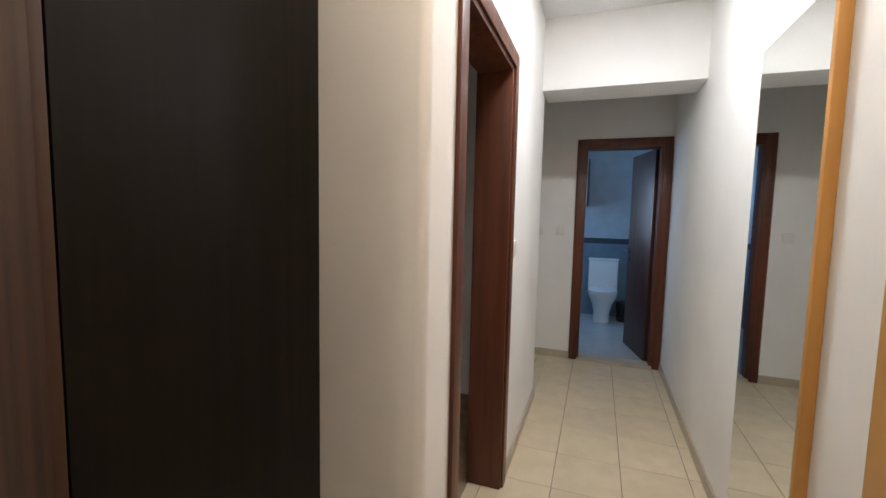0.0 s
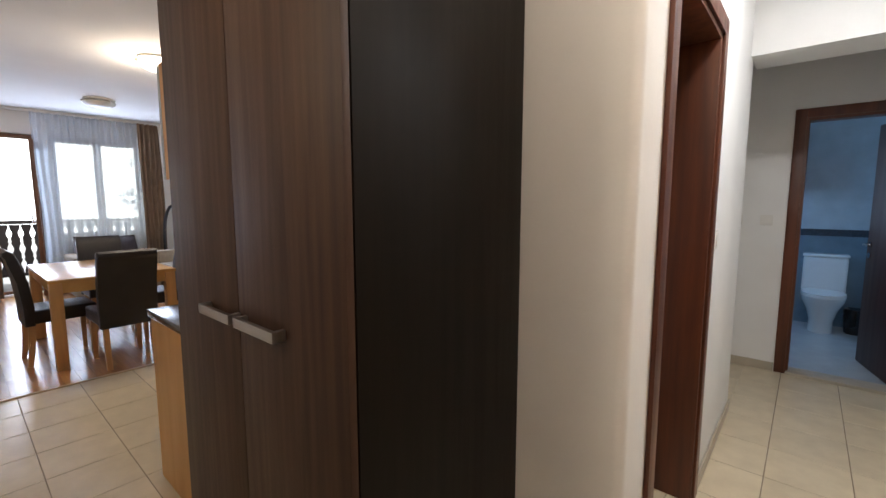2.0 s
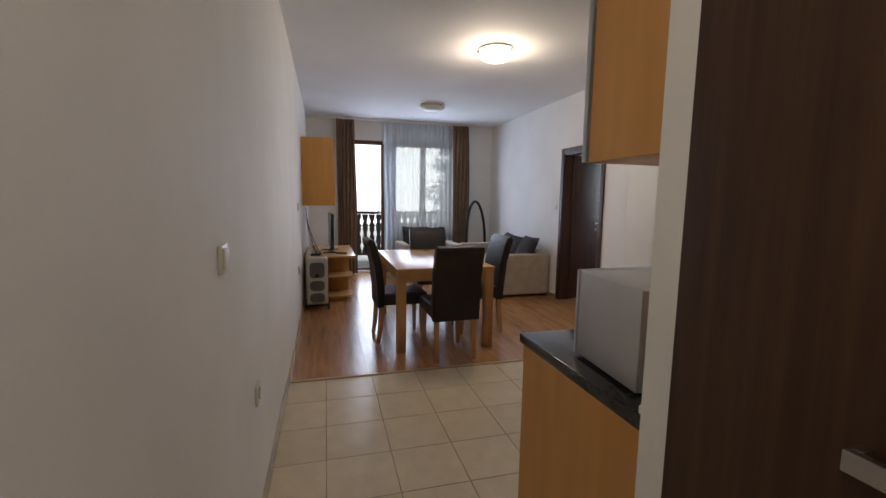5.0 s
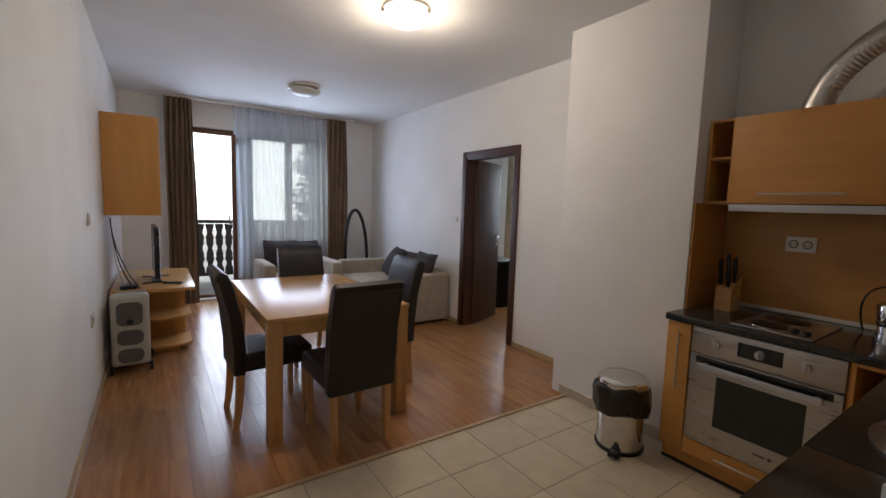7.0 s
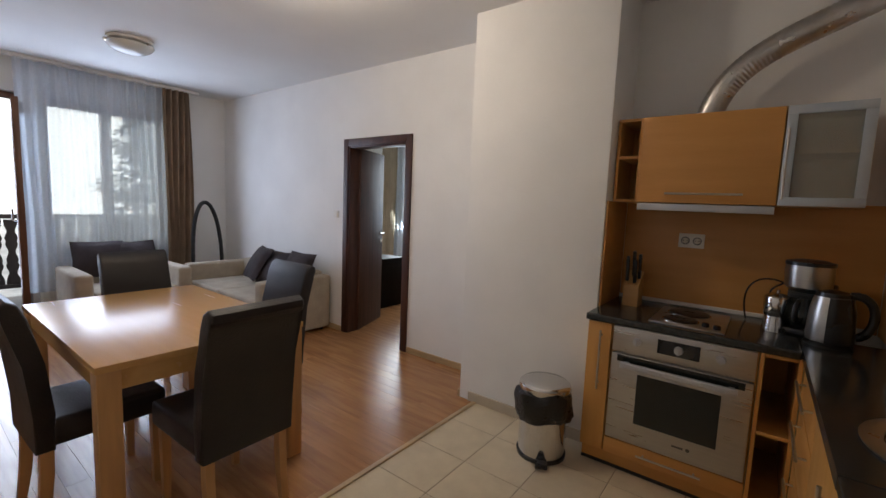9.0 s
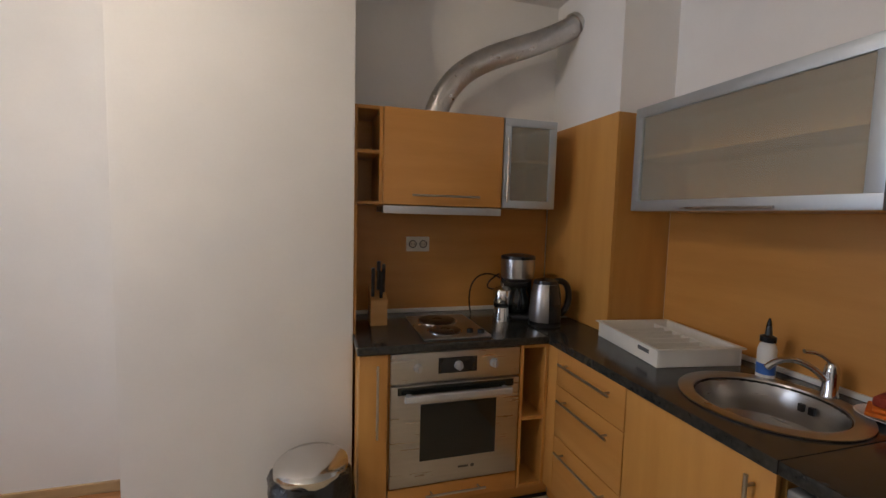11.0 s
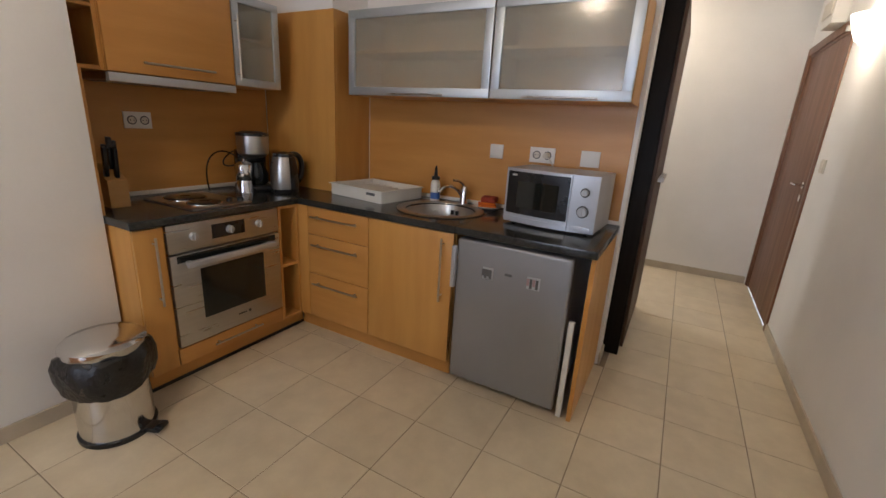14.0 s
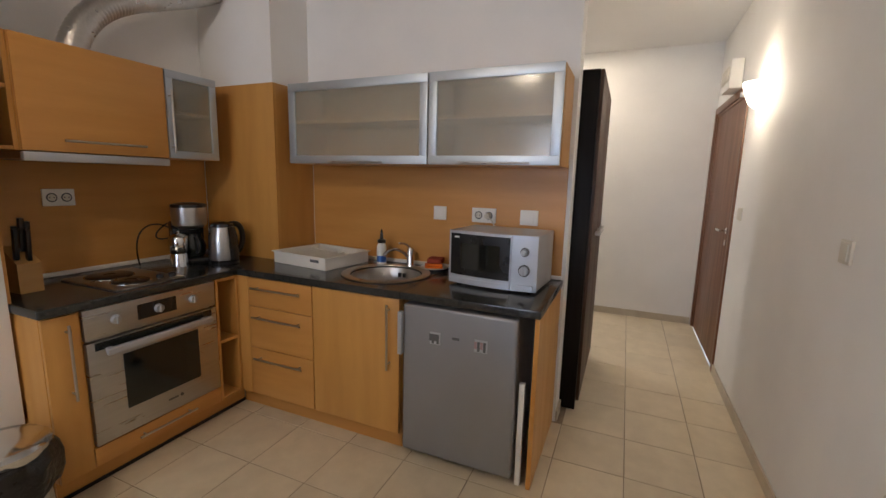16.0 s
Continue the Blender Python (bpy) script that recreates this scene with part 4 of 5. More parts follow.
def microwave():
    at = (-2.70, 1.288, CT)
    m = thing("microwave", at, "silver microwave with two dials on the worktop", "microwave", turn=-4)
    m.scale = (1.0, 0.98, 1.0)
    x0, x1, y0, y1, z0, z1 = -0.14, 0.165, -0.235, 0.235, 0.012, 0.283
    part("body", box(x0, x1, y0, y1, z0, z1, 0.006), SILVER, m)

    def bowed(ya, yb, za, zb, d0, d1, n=14):
        """A front panel whose face swells outwards across the whole width; d0 and d1 are its depths before the body."""
        out = lambda y: x0 - d1 - 0.030 * (1 - ((y - (y0 + y1) / 2) / (y1 - y0) * 2) ** 2)
        ys = [ya + (yb - ya) * k / n for k in range(n + 1)]
        b = prism(bmesh.new(), [(x0 - d0, ya)] + [(out(y), y) for y in ys] + [(x0 - d0, yb)], za, zb, 'z')
        return b
    dr = part("door", bowed(y0 + 0.125, y1 + 0.002, z0, z1, 0.001, 0.012), FASCIA, m, "pale silver bowed door with black window")
    part("window", bowed(y0 + 0.13, y1 - 0.010, z0 + 0.045, z1 - 0.014, 0.004, 0.0135), BLACK, dr, "glossy black window")
    part("viewing_mesh", bowed(y0 + 0.18, y1 - 0.07, z0 + 0.08, z1 - 0.06, 0.006, 0.0143), DGLASS, dr)
    part("pull_lip", bowed(y0 + 0.128, y1 - 0.002, z0 + 0.006, z0 + 0.030, 0.004, 0.017), FASCIA, dr)
    part("logo", box(x0 - 0.027, x0 - 0.0245, y1 - 0.085, y1 - 0.035, z1 - 0.036, z1 - 0.028), WHITE, dr)
    c = part("control_panel", bowed(y0 - 0.002, y0 + 0.121, z0, z1, 0.001, 0.012), FASCIA, m, "pale silver control panel")
    for z, q in ((0.205, 0.016), (0.115, 0.023)):
        k = rod(bmesh.new(), (x0 - 0.026, y0 + 0.058, z), (x0 - 0.046, y0 + 0.058, z), q, q * 0.9, 24)
        bx(k, x0 - 0.054, x0 - 0.045, y0 + 0.054, y0 + 0.062, z - q * 0.85, z + q * 0.85, 0.002)
        part("dial", k, SILVER, c, "silver turning dial")
        part("scale", rod(bmesh.new(), (x0 - 0.024, y0 + 0.058, z), (x0 - 0.030, y0 + 0.058, z), q + 0.006, seg=24), GREY_MARK, c)
    part("latch_button", box(x0 - 0.034, x0 - 0.02, y0 + 0.012, y0 + 0.108, z0 + 0.008, z0 + 0.032, 0.003), FASCIA, c)
    for x in (x0 + 0.03, x1 - 0.03):
        for y in (y0 + 0.04, y1 - 0.04):
            part("foot", rod(bmesh.new(), (x, y, 0.0), (x, y, 0.013), 0.012, seg=10), BLACK, m)
    cable = thing("power_cable", (SINK - 0.02, 1.435, 1.19), "white plug and cable from socket to microwave", "cable")
    part("plug", rod(bmesh.new(), (-0.005, 0, 0), (-0.045, 0, 0), 0.019, 0.015), IVORY, cable)
    part("lead", pipe(bmesh.new(), bezier((-0.045, 0, 0), (-0.09, -0.02, 0.0), (-0.05, -0.09, -0.03), (-0.04, -0.08, -0.26), 14), 0.004, 8), IVORY, cable)


microwave()


def dish_rack():
    at = (-2.715, 2.455, CT)
    r = thing("dish_rack", at, "milky plastic dish rack tray on the worktop", "dish rack", turn=-8)
    r.scale = (0.92, 0.90, 0.80)
    x0, x1, y0, y1 = -0.20, 0.20, -0.25, 0.25
    b = box(x0 + 0.02, x1 - 0.02, y0 + 0.02, y1 - 0.02, 0.001, 0.006)
    part("base", b, RACK, r)
    for nm, c in (("front_wall", (x0, x0 + 0.006, y0, y1)), ("back_wall", (x1 - 0.006, x1, y0, y1)), ("side_wall", (x0 + 0.007, x1 - 0.007, y0, y0 + 0.006)), ("side_wall", (x0 + 0.007, x1 - 0.007, y1 - 0.006, y1))):
        part(nm, box(*c, 0.001, 0.085, 0.002), RACK, r)
    for c in ((x0 - 0.012, x1 + 0.012, y0 - 0.012, y0 + 0.006), (x0 - 0.012, x1 + 0.012, y1 - 0.006, y1 + 0.012),
              (x0 - 0.012, x0 + 0.006, y0 + 0.0065, y1 - 0.0065), (x1 - 0.006, x1 + 0.012, y0 + 0.0065, y1 - 0.0065)):
        part("rim", box(*c, 0.0855, 0.093, 0.002), RACK, r)
    for k in range(13):
        y = y0 + 0.05 + k * 0.032
        part("plate_rib", box(x0 + 0.03, x1 - 0.09, y - 0.0025, y + 0.0025, 0.006, 0.062 + 0.012 * (k % 2), 0.001, 1), RACK, r)
    part("divider", box(x1 - 0.085, x1 - 0.08, y0 + 0.01, y1 - 0.01, 0.006, 0.075, 0.001, 1), RACK, r)
    part("grip_slot", box(x0 - 0.0015, x0 - 0.0003, y0 + 0.06, y0 + 0.14, 0.05, 0.07), GREY_MARK, r)


dish_rack()


def bottle():
    b = thing("soap_bottle", (-2.60, 2.085, CT), "white squeeze bottle with black nozzle", "bottle")
    part("body", lathe(bmesh.new(), [(0.026, 0), (0.03, 0.004), (0.03, 0.11), (0.024, 0.13), (0.014, 0.138)], seg=20), WHITE, b)
    part("label", lathe(bmesh.new(), [(0.0305, 0.02), (0.0305, 0.06)], seg=20), BLUE, b, "blue paper label")
    part("cap", lathe(bmesh.new(), [(0.026, 0.138), (0.026, 0.158), (0.012, 0.164), (0.008, 0.205), (0.003, 0.225)], seg=16), BLACK, b)
    p = thing("saucer", (-2.57, 1.735, CT), "small white saucer holding cleaning sponges", "saucer")
    part("dish", lathe(bmesh.new(), [(0.04, 0), (0.055, 0.004), (0.085, 0.016), (0.083, 0.018), (0.05, 0.007), (0.01, 0.005)], seg=26), CERAMIC, p)
    s = thing("cleaning_cloth", (-2.575, 1.74, CT + 0.019), "folded orange cloth on the saucer", "cloth", turn=25)
    part("cloth", bx(bx(bmesh.new(), -0.065, 0.06, -0.055, 0.05, 0, 0.012, 0.004), -0.05, 0.06, -0.05, 0.035, 0.0125, 0.024, 0.004), ORANGE, s)
    t = thing("sponge", (-2.57, 1.73, CT + 0.0435), "rust-red scouring sponge on the cloth", "sponge", turn=10)
    part("pad", box(-0.045, 0.045, -0.05, 0.04, 0, 0.03, 0.009, 3), RED, t)


bottle()


def coffee_corner():
    k = thing("kettle", (-3.025, 2.95, CT), "steel and black electric kettle", "kettle", turn=-5)
    k.scale = (1.08, 1.08, 1.08)
    part("base", lathe(bmesh.new(), [(0.078, 0), (0.08, 0.012), (0.07, 0.02)], seg=26), BLACK, k)
    part("body", lathe(bmesh.new(), [(0.074, 0.0205), (0.077, 0.04), (0.072, 0.15), (0.06, 0.205)], seg=28), STEEL, k, "brushed steel body")
    shell = bmesh.new()
    rows = []
    for r, z in ((0.0785, 0.022), (0.0795, 0.04), (0.0745, 0.15), (0.0625, 0.205)):
        rows.append([shell.verts.new((r * math.cos(a), r * math.sin(a), z)) for a in [-1.75 + 3.5 * i / 16 for i in range(17)]])
    for r0, r1 in zip(rows, rows[1:]):
        for i in range(16):
            shell.faces.new((r0[i], r0[i + 1], r1[i + 1], r1[i]))
    part("side_cover", shell, BLACK, k, "black plastic cover")
    part("lid", lathe(bmesh.new(), [(0.061, 0.2052), (0.058, 0.222), (0.02, 0.232)], seg=26), BLACK, k)
    part("handle", pipe(bmesh.new(), bezier((0.05, 0, 0.215), (0.15, 0, 0.24), (0.14, 0, 0.06), (0.078, 0, 0.05), 14), 0.016, 10), BLACK, k)
    part("water_window", box(-0.012, 0.012, 0.066, 0.079, 0.05, 0.17, 0.004), BLUE, k, "blue-tinted gauge")
    c = thing("coffee_maker", (-3.095, 3.155, CT), "black and steel filter coffee maker", "coffee maker", turn=-20)
    c.scale = (1.08, 1.05, 1.0)
    part("base", box(-0.085, 0.085, -0.125, 0.09, 0, 0.035, 0.012, 3), BLACK, c)
    part("tower", box(-0.08, 0.08, 0.0, 0.088, 0.0355, 0.245, 0.012, 3), BLACK, c)
    part("filter_holder", lathe(bmesh.new(), [(0.055, 0.205), (0.085, 0.23), (0.088, 0.30), (0.086, 0.335)], (0, -0.025, 0), 26), STEEL, c, "steel filter housing")
    part("lid", lathe(bmesh.new(), [(0.09, 0.3355), (0.088, 0.352), (0.05, 0.362)], (0, -0.025, 0), 26), BLACK, c)
    part("jug", lathe(bmesh.new(), [(0.05, 0.037), (0.066, 0.06), (0.068, 0.11), (0.048, 0.165), (0.05, 0.18)], (0, -0.055, 0), 26), DGLASS, c, "dark glass jug")
    part("jug_handle", pipe(bmesh.new(), bezier((0, -0.10, 0.17), (0, -0.165, 0.17), (0, -0.16, 0.07), (0, -0.115, 0.07), 10), 0.008, 8), BLACK, c)
    w = thing("power_cable", (-3.235, 3.235, CT), "stiff black appliance cable looped beside the coffee maker", "cable")
    part("lead", pipe(bmesh.new(), bezier((-0.10, 0.02, 0.004), (-0.16, 0.0, 0.24), (-0.02, 0.0, 0.27), (0.07, 0.0, 0.21), 22), 0.0045, 8), BLACK, w)
    part("lead", pipe(bmesh.new(), bezier((0.07, 0.0, 0.15), (0.0, 0.0, 0.13), (-0.06, 0.0, 0.17), (0.07, 0.01, 0.235), 22), 0.0045, 8), BLACK, w)
    g = thing("moka_pot", (-3.215, 3.08, CT), "polished steel moka pot", "pot")
    part("body", lathe(bmesh.new(), [(0.052, 0), (0.044, 0.075), (0.050, 0.082), (0.054, 0.165), (0.05, 0.172)], seg=10), CHROME, g)
    part("lid", lathe(bmesh.new(), [(0.051, 0.1725), (0.03, 0.186), (0.008, 0.19), (0.008, 0.205)], seg=10), CHROME, g)
    part("handle", pipe(bmesh.new(), bezier((0.05, 0, 0.16), (0.11, 0, 0.165), (0.10, 0, 0.11), (0.085, 0, 0.06), 8), 0.007, 8), BLACK, g)


coffee_corner()


def knife_block():
    k = thing("knife_block", (-3.895, 3.14, CT), "beech knife block with black-handled knives", "knife block")
    part("block", prism(bmesh.new(), [(-0.06, 0), (0.06, 0), (0.06, 0.20), (-0.06, 0.13)], -0.042, 0.042, 'x'), TABLE_W, k)
    for i, (x, z) in enumerate(((-0.03, 0.19), (0.0, 0.22), (0.028, 0.20), (0.012, 0.17))):
        y = -0.02 + 0.02 * (i % 3)
        part("knife_handle", bx(bmesh.new(), x - 0.009, x + 0.009, y - 0.012, y + 0.012, z - 0.04, z + 0.11, 0.005, turn=Matrix.Rotation(radians(6), 4, 'X')), BLACK, k)


knife_block()


def pedal_bin():
    b = thing("pedal_bin", (-4.215, 2.665, 0), "steel pedal bin with a black bag over its rim", "bin", turn=25)
    b.scale = (1.08, 1.08, 1.07)
    part("foot_ring", lathe(bmesh.new(), [(0.128, 0), (0.13, 0.018), (0.124, 0.02)], seg=32), BLACK, b)
    part("body", lathe(bmesh.new(), [(0.122, 0.0205), (0.122, 0.34)], seg=36), CHROME, b, "polished steel drum")
    bg = lathe(bmesh.new(), [(0.126, 0.21), (0.14, 0.215), (0.152, 0.26), (0.15, 0.32), (0.142, 0.36), (0.128, 0.372), (0.122, 0.345)], seg=48)
    for v in bg.verts:
        k = 1 + 0.17 * noise.noise(Vector((v.co.x * 16, v.co.y * 16, v.co.z * 14))) + 0.04 * noise.noise(v.co * 45)
        v.co.x *= k
        v.co.y *= k
        v.co.z += 0.035 * noise.noise(Vector((v.co.x * 9, v.co.y * 9, 3)))
    part("bag", bg, BAG, b, "crumpled black plastic bag")
    part("lid", lathe(bmesh.new(), [(0.132, 0.362), (0.136, 0.37), (0.134, 0.392), (0.118, 0.405), (0.06, 0.412), (0.01, 0.413)], seg=40), CHROME, b, "polished domed lid")
    part("pedal", bx(bx(bmesh.new(), -0.03, 0.03, -0.185, -0.12, 0.012, 0.026, 0.004), -0.022, 0.022, -0.19, -0.165, 0.02, 0.036, 0.004), BLACK, b)


pedal_bin()


# ---- dining set ----
def dining_table():
    x0, x1, y0, y1, h = -6.60, -5.235, 0.865, 1.765, 0.75
    at = ((x0 + x1) / 2, (y0 + y1) / 2, 0)
    t = thing("dining_table", at, "rectangular beech dining table with square legs", "table")
    part("tabletop", box(x0, x1, y0, y1, h - 0.028, h, 0.003), TABLE_W, t, at=at)
    for x in (x0 + 0.005, x1 - 0.085):
        for y in (y0 + 0.005, y1 - 0.085):
            part("leg", box(x, x + 0.08, y, y + 0.08, 0, h - 0.0285, 0.003), LEG_W, t, at=at)
    for y in (y0 + 0.02, y1 - 0.042):
        part("apron", box(x0 + 0.086, x1 - 0.086, y, y + 0.022, h - 0.115, h - 0.0285, 0.002), TABLE_W, t, at=at)
    for x in (x0 + 0.02, x1 - 0.042):
        part("apron", box(x, x + 0.022, y0 + 0.086, y1 - 0.086, h - 0.115, h - 0.0285, 0.002), TABLE_W, t, at=at)


dining_table()


def dining_chair():
    """Roll-back chair at the origin that faces +y; its back legs stand at y = -0.22."""
    c = thing("dining_chair", (0, 0, 0), "dark leather roll-back dining chair with beech legs", "chair", "chairs round the table")
    w = 0.205
    s = bx(bmesh.new(), -w, w, -0.19, 0.235, 0.36, 0.475, 0.025, 4)
    part("seat", s, LEATHER, c)
    back = [(-0.175, 0.345), (-0.172, 0.50), (-0.195, 0.72), (-0.235, 0.90), (-0.262, 0.965), (-0.295, 0.985), (-0.325, 0.968), (-0.33, 0.94), (-0.312, 0.918), (-0.295, 0.90),
            (-0.262, 0.72), (-0.24, 0.50), (-0.238, 0.345)]
    bm = prism(bmesh.new(), back, -w, w, 'x')
    es = [e for e in bm.edges if abs(abs(e.verts[0].co.x) - w) < 1e-5 and abs(e.verts[0].co.x - e.verts[1].co.x) < 1e-5]
    bmesh.ops.bevel(bm, geom=es, offset=0.014, segments=3, profile=0.6, affect='EDGES')
    part("backrest", bm, LEATHER, c)
    for x in (-0.165, 0.165):
        b = bmesh.new()
        r = bmesh.ops.create_cube(b, size=1)
        for v in b.verts:
            k = 0.040 if v.co.z > 0 else 0.028
            v.co = Vector((x + v.co.x * k, 0.195 + v.co.y * k, 0.36 if v.co.z > 0 else 0.0))
        part("leg", b, LEG_W, c)
        pts = [(0.0, 0.020), (0.18, 0.022), (0.36, 0.024)]
        b = prism(bmesh.new(), [(-0.245, 0), (-0.213, 0), (-0.192, 0.12), (-0.18, 0.25), (-0.178, 0.345), (-0.222, 0.345), (-0.224, 0.25), (-0.232, 0.12)], x - 0.018, x + 0.018, 'x')
        part("leg", b, LEG_W, c)
    return c


ch = dining_chair()
ch.matrix_basis = pose(-5.21, 1.318, 0, 0, 0, 92)
copy_thing(ch, pose(-5.73, 0.965, 0, 0, 0, 2))
copy_thing(ch, pose(-6.62, 1.50, 0, 0, 0, -90))
copy_thing(ch, pose(-5.80, 1.78, 0, 0, 0, 181))


# ---- living room ----
def sofa(name, label, at, turn, w, n_seat, dark):
    """Box sofa facing +y from a base at its middle; n_seat seat cushions."""
    d, arm = 0.80, 0.14
    s = thing(name, at, label, "sofa" if n_seat > 1 else "armchair", turn=turn)
    part("base", box(-w / 2 + arm + 0.001, w / 2 - arm - 0.001, -d / 2 + 0.15, d / 2 - 0.02, 0.05, 0.27, 0.015, 3), FABRIC, s)
    for x in (-w / 2, w / 2 - arm):
        part("armrest", box(x, x + arm, -d / 2, d / 2, 0.03, 0.60, 0.035, 4), FABRIC, s)
    part("back", box(-w / 2 + arm + 0.001, w / 2 - arm - 0.001, -d / 2, -d / 2 + 0.149, 0.05, 0.63, 0.035, 4), FABRIC, s)
    sw = (w - 2 * arm - 0.004) / n_seat
    for k in range(n_seat):
        x = -w / 2 + arm + 0.002 + k * sw
        part("seat_cushion", box(x, x + sw - 0.004, -d / 2 + 0.152, d / 2, 0.272, 0.41, 0.03, 4), FABRIC, s)
    for x in (-w / 2 + 0.07, w / 2 - 0.07):
        for y in (-d / 2 + 0.07, d / 2 - 0.07):
            part("foot", rod(bmesh.new(), (x, y, 0), (x, y, 0.055), 0.02, seg=10), BLACK, s)
    return s


sofa("sofa", "beige fabric two-seat sofa against the white wall", (-7.86, 2.93, 0), 180, 1.72, 2, 0)
sofa("armchair", "beige fabric armchair under the window", (-8.78, 1.98, 0), -90, 1.02, 1, 0)


def pillow(at, rx, rz, w=0.46, h=0.42, label="dark brown scatter cushion leaning on the sofa"):
    p = thing("cushion", at, label, "cushion", "dark cushions")
    p.matrix_basis = pose(*at, rx, 0, rz)
    b = bmesh.new()
    bmesh.ops.create_grid(b, x_segments=12, y_segments=12, size=0.5)
    top = [v for v in b.verts]
    r = bmesh.ops.duplicate(b, geom=b.verts[:] + b.edges[:] + b.faces[:])
    low = {g for g in r["geom"] if isinstance(g, bmesh.types.BMVert)}
    for v in b.verts:
        u, q = v.co.x * 2, v.co.y * 2
        k = (1 - u * u) * (1 - q * q)
        z = 0.075 * max(0, k) ** 0.45
        pinch = 1 - 0.06 * (1 - abs(u * q))
        v.co = Vector((v.co.x * w * pinch, v.co.y * h * pinch, -z if v in low else z))
    bmesh.ops.remove_doubles(b, verts=b.verts, dist=0.0015)
    bmesh.ops.translate(b, verts=b.verts, vec=(0, h / 2, 0))
    part("cover", b, CUSHION, p)


pillow((-7.30, 3.00, 0.45), 62, 0)
pillow((-7.62, 2.96, 0.45), 55, 8)
pillow((-7.98, 2.92, 0.47), 58, -14)
pillow((-8.96, 1.80, 0.47), 66, 82, label="dark brown scatter cushion on the armchair")
pillow((-8.95, 2.18, 0.47), 62, 98, label="dark brown scatter cushion on the armchair")


def tv_stand():
    x0, x1, y0, y1, h = -8.55, -7.27, 0.02, 0.60, 0.60
    at = ((x0 + x1) / 2, 0.3, 0)
    t = thing("tv_stand", at, "low beech media unit with open curved shelves", "tv stand")
    part("top", box(x0, x1, y0, y1 + 0.05, h - 0.03, h, 0.003), TABLE_W, t, at=at)
    part("side_panel", box(x1 - 0.42, x1 - 0.40, y0, y1 - 0.02, 0.0, h - 0.031, 0.002), BEECH, t, at=at)
    part("side_panel", box(x0, x0 + 0.02, y0, y1 - 0.02, 0.0, h - 0.031, 0.002), BEECH, t, at=at)
    part("back_panel", box(x0 + 0.021, x1 - 0.02, y0, y0 + 0.012, 0.05, h - 0.031), BEECH, t, at=at)
    for z in (0.05, 0.31):
        o = [(x1 - 0.398, y0 + 0.014), (x1 - 0.01, y0 + 0.014)] + [(x1 - 0.01 - 0.10 * (1 - math.cos(a)), y1 - 0.10 + 0.12 * math.sin(a)) for a in [k * math.pi / 12 for k in range(7)]] + [(x1 - 0.398, y1 + 0.02)]
        part("corner_shelf", prism(bmesh.new(), o, z, z + 0.022, 'z'), TABLE_W, t, at=at)
        part("shelf", box(x0 + 0.021, x1 - 0.421, y0 + 0.014, y1 - 0.03, z, z + 0.02, 0.002), BEECH, t, at=at)
    part("plinth", box(x0 + 0.03, x1 - 0.06, y0 + 0.02, y1 - 0.08, 0, 0.049), BEECH_H, t, at=at)
    tv = thing("television", (-7.78, 0.36, 0.60), "black flat television on a splayed stand", "television", turn=182)
    part("screen_housing", box(-0.40, 0.40, -0.012, 0.03, 0.07, 0.53, 0.008), BLACK, tv)
    part("screen", box(-0.385, 0.385, -0.0135, -0.0122, 0.09, 0.515), DGLASS, tv, "dark glass screen")
    part("neck", box(-0.04, 0.04, 0.0, 0.025, 0.02, 0.069, 0.004), BLACK, tv)
    b = bx(bmesh.new(), -0.18, 0.18, -0.03, 0.05, 0.0, 0.02, 0.006)
    for x in (-0.22, 0.22):
        rod(b, (x * 0.7, 0.01, 0.012), (x, -0.10, 0.006), 0.006, seg=8)
        rod(b, (x * 0.7, 0.01, 0.012), (x, 0.12, 0.006), 0.006, seg=8)
    part("foot", b, BLACK, tv)
    r = thing("set_top_box", (-7.42, 0.15, 0.60), "small black set-top box on the media unit", "set-top box")
    part("case", box(-0.09, 0.09, -0.06, 0.06, 0, 0.03, 0.004), BLACK, r)
    m = thing("remote_control", (-7.5, 0.48, 0.60), "black remote control on the media unit", "remote control", turn=60)
    part("case", box(-0.085, 0.085, -0.022, 0.022, 0, 0.018, 0.006), BLACK, m)
    c = thing("power_cable", (-7.40, 0.03, 0.6), "black cables hanging beside the television", "cable")
    for k in range(3):
        part("lead", pipe(bmesh.new(), bezier((0.02 * k, 0.012, 0.62), (0.03 * k - 0.04, 0.02, 0.4), (0.06, 0.02 + 0.03 * k, 0.2), (-0.05 + 0.07 * k, 0.1 + 0.05 * k, 0.006), 16), 0.0045, 6), RUBBER if k else IVORY, c)
    w = thing("wall_cabinet", (-7.7, 0.16, 1.25), "beech wall cabinet hung over the television", "cabinet")
    at = (-7.7, 0.16, 1.25)
    part("body", box(-8.35, -7.36, 0.004, 0.388, 1.245, 2.10, 0.003), BEECH, w, at=at)
    part("door", box(-8.348, -7.86, 0.3885, 0.407, 1.247, 2.098, 0.002), BEECH, w, at=at)
    part("door", box(-7.856, -7.362, 0.3885, 0.407, 1.247, 2.098, 0.002), BEECH, w, at=at)


tv_stand()


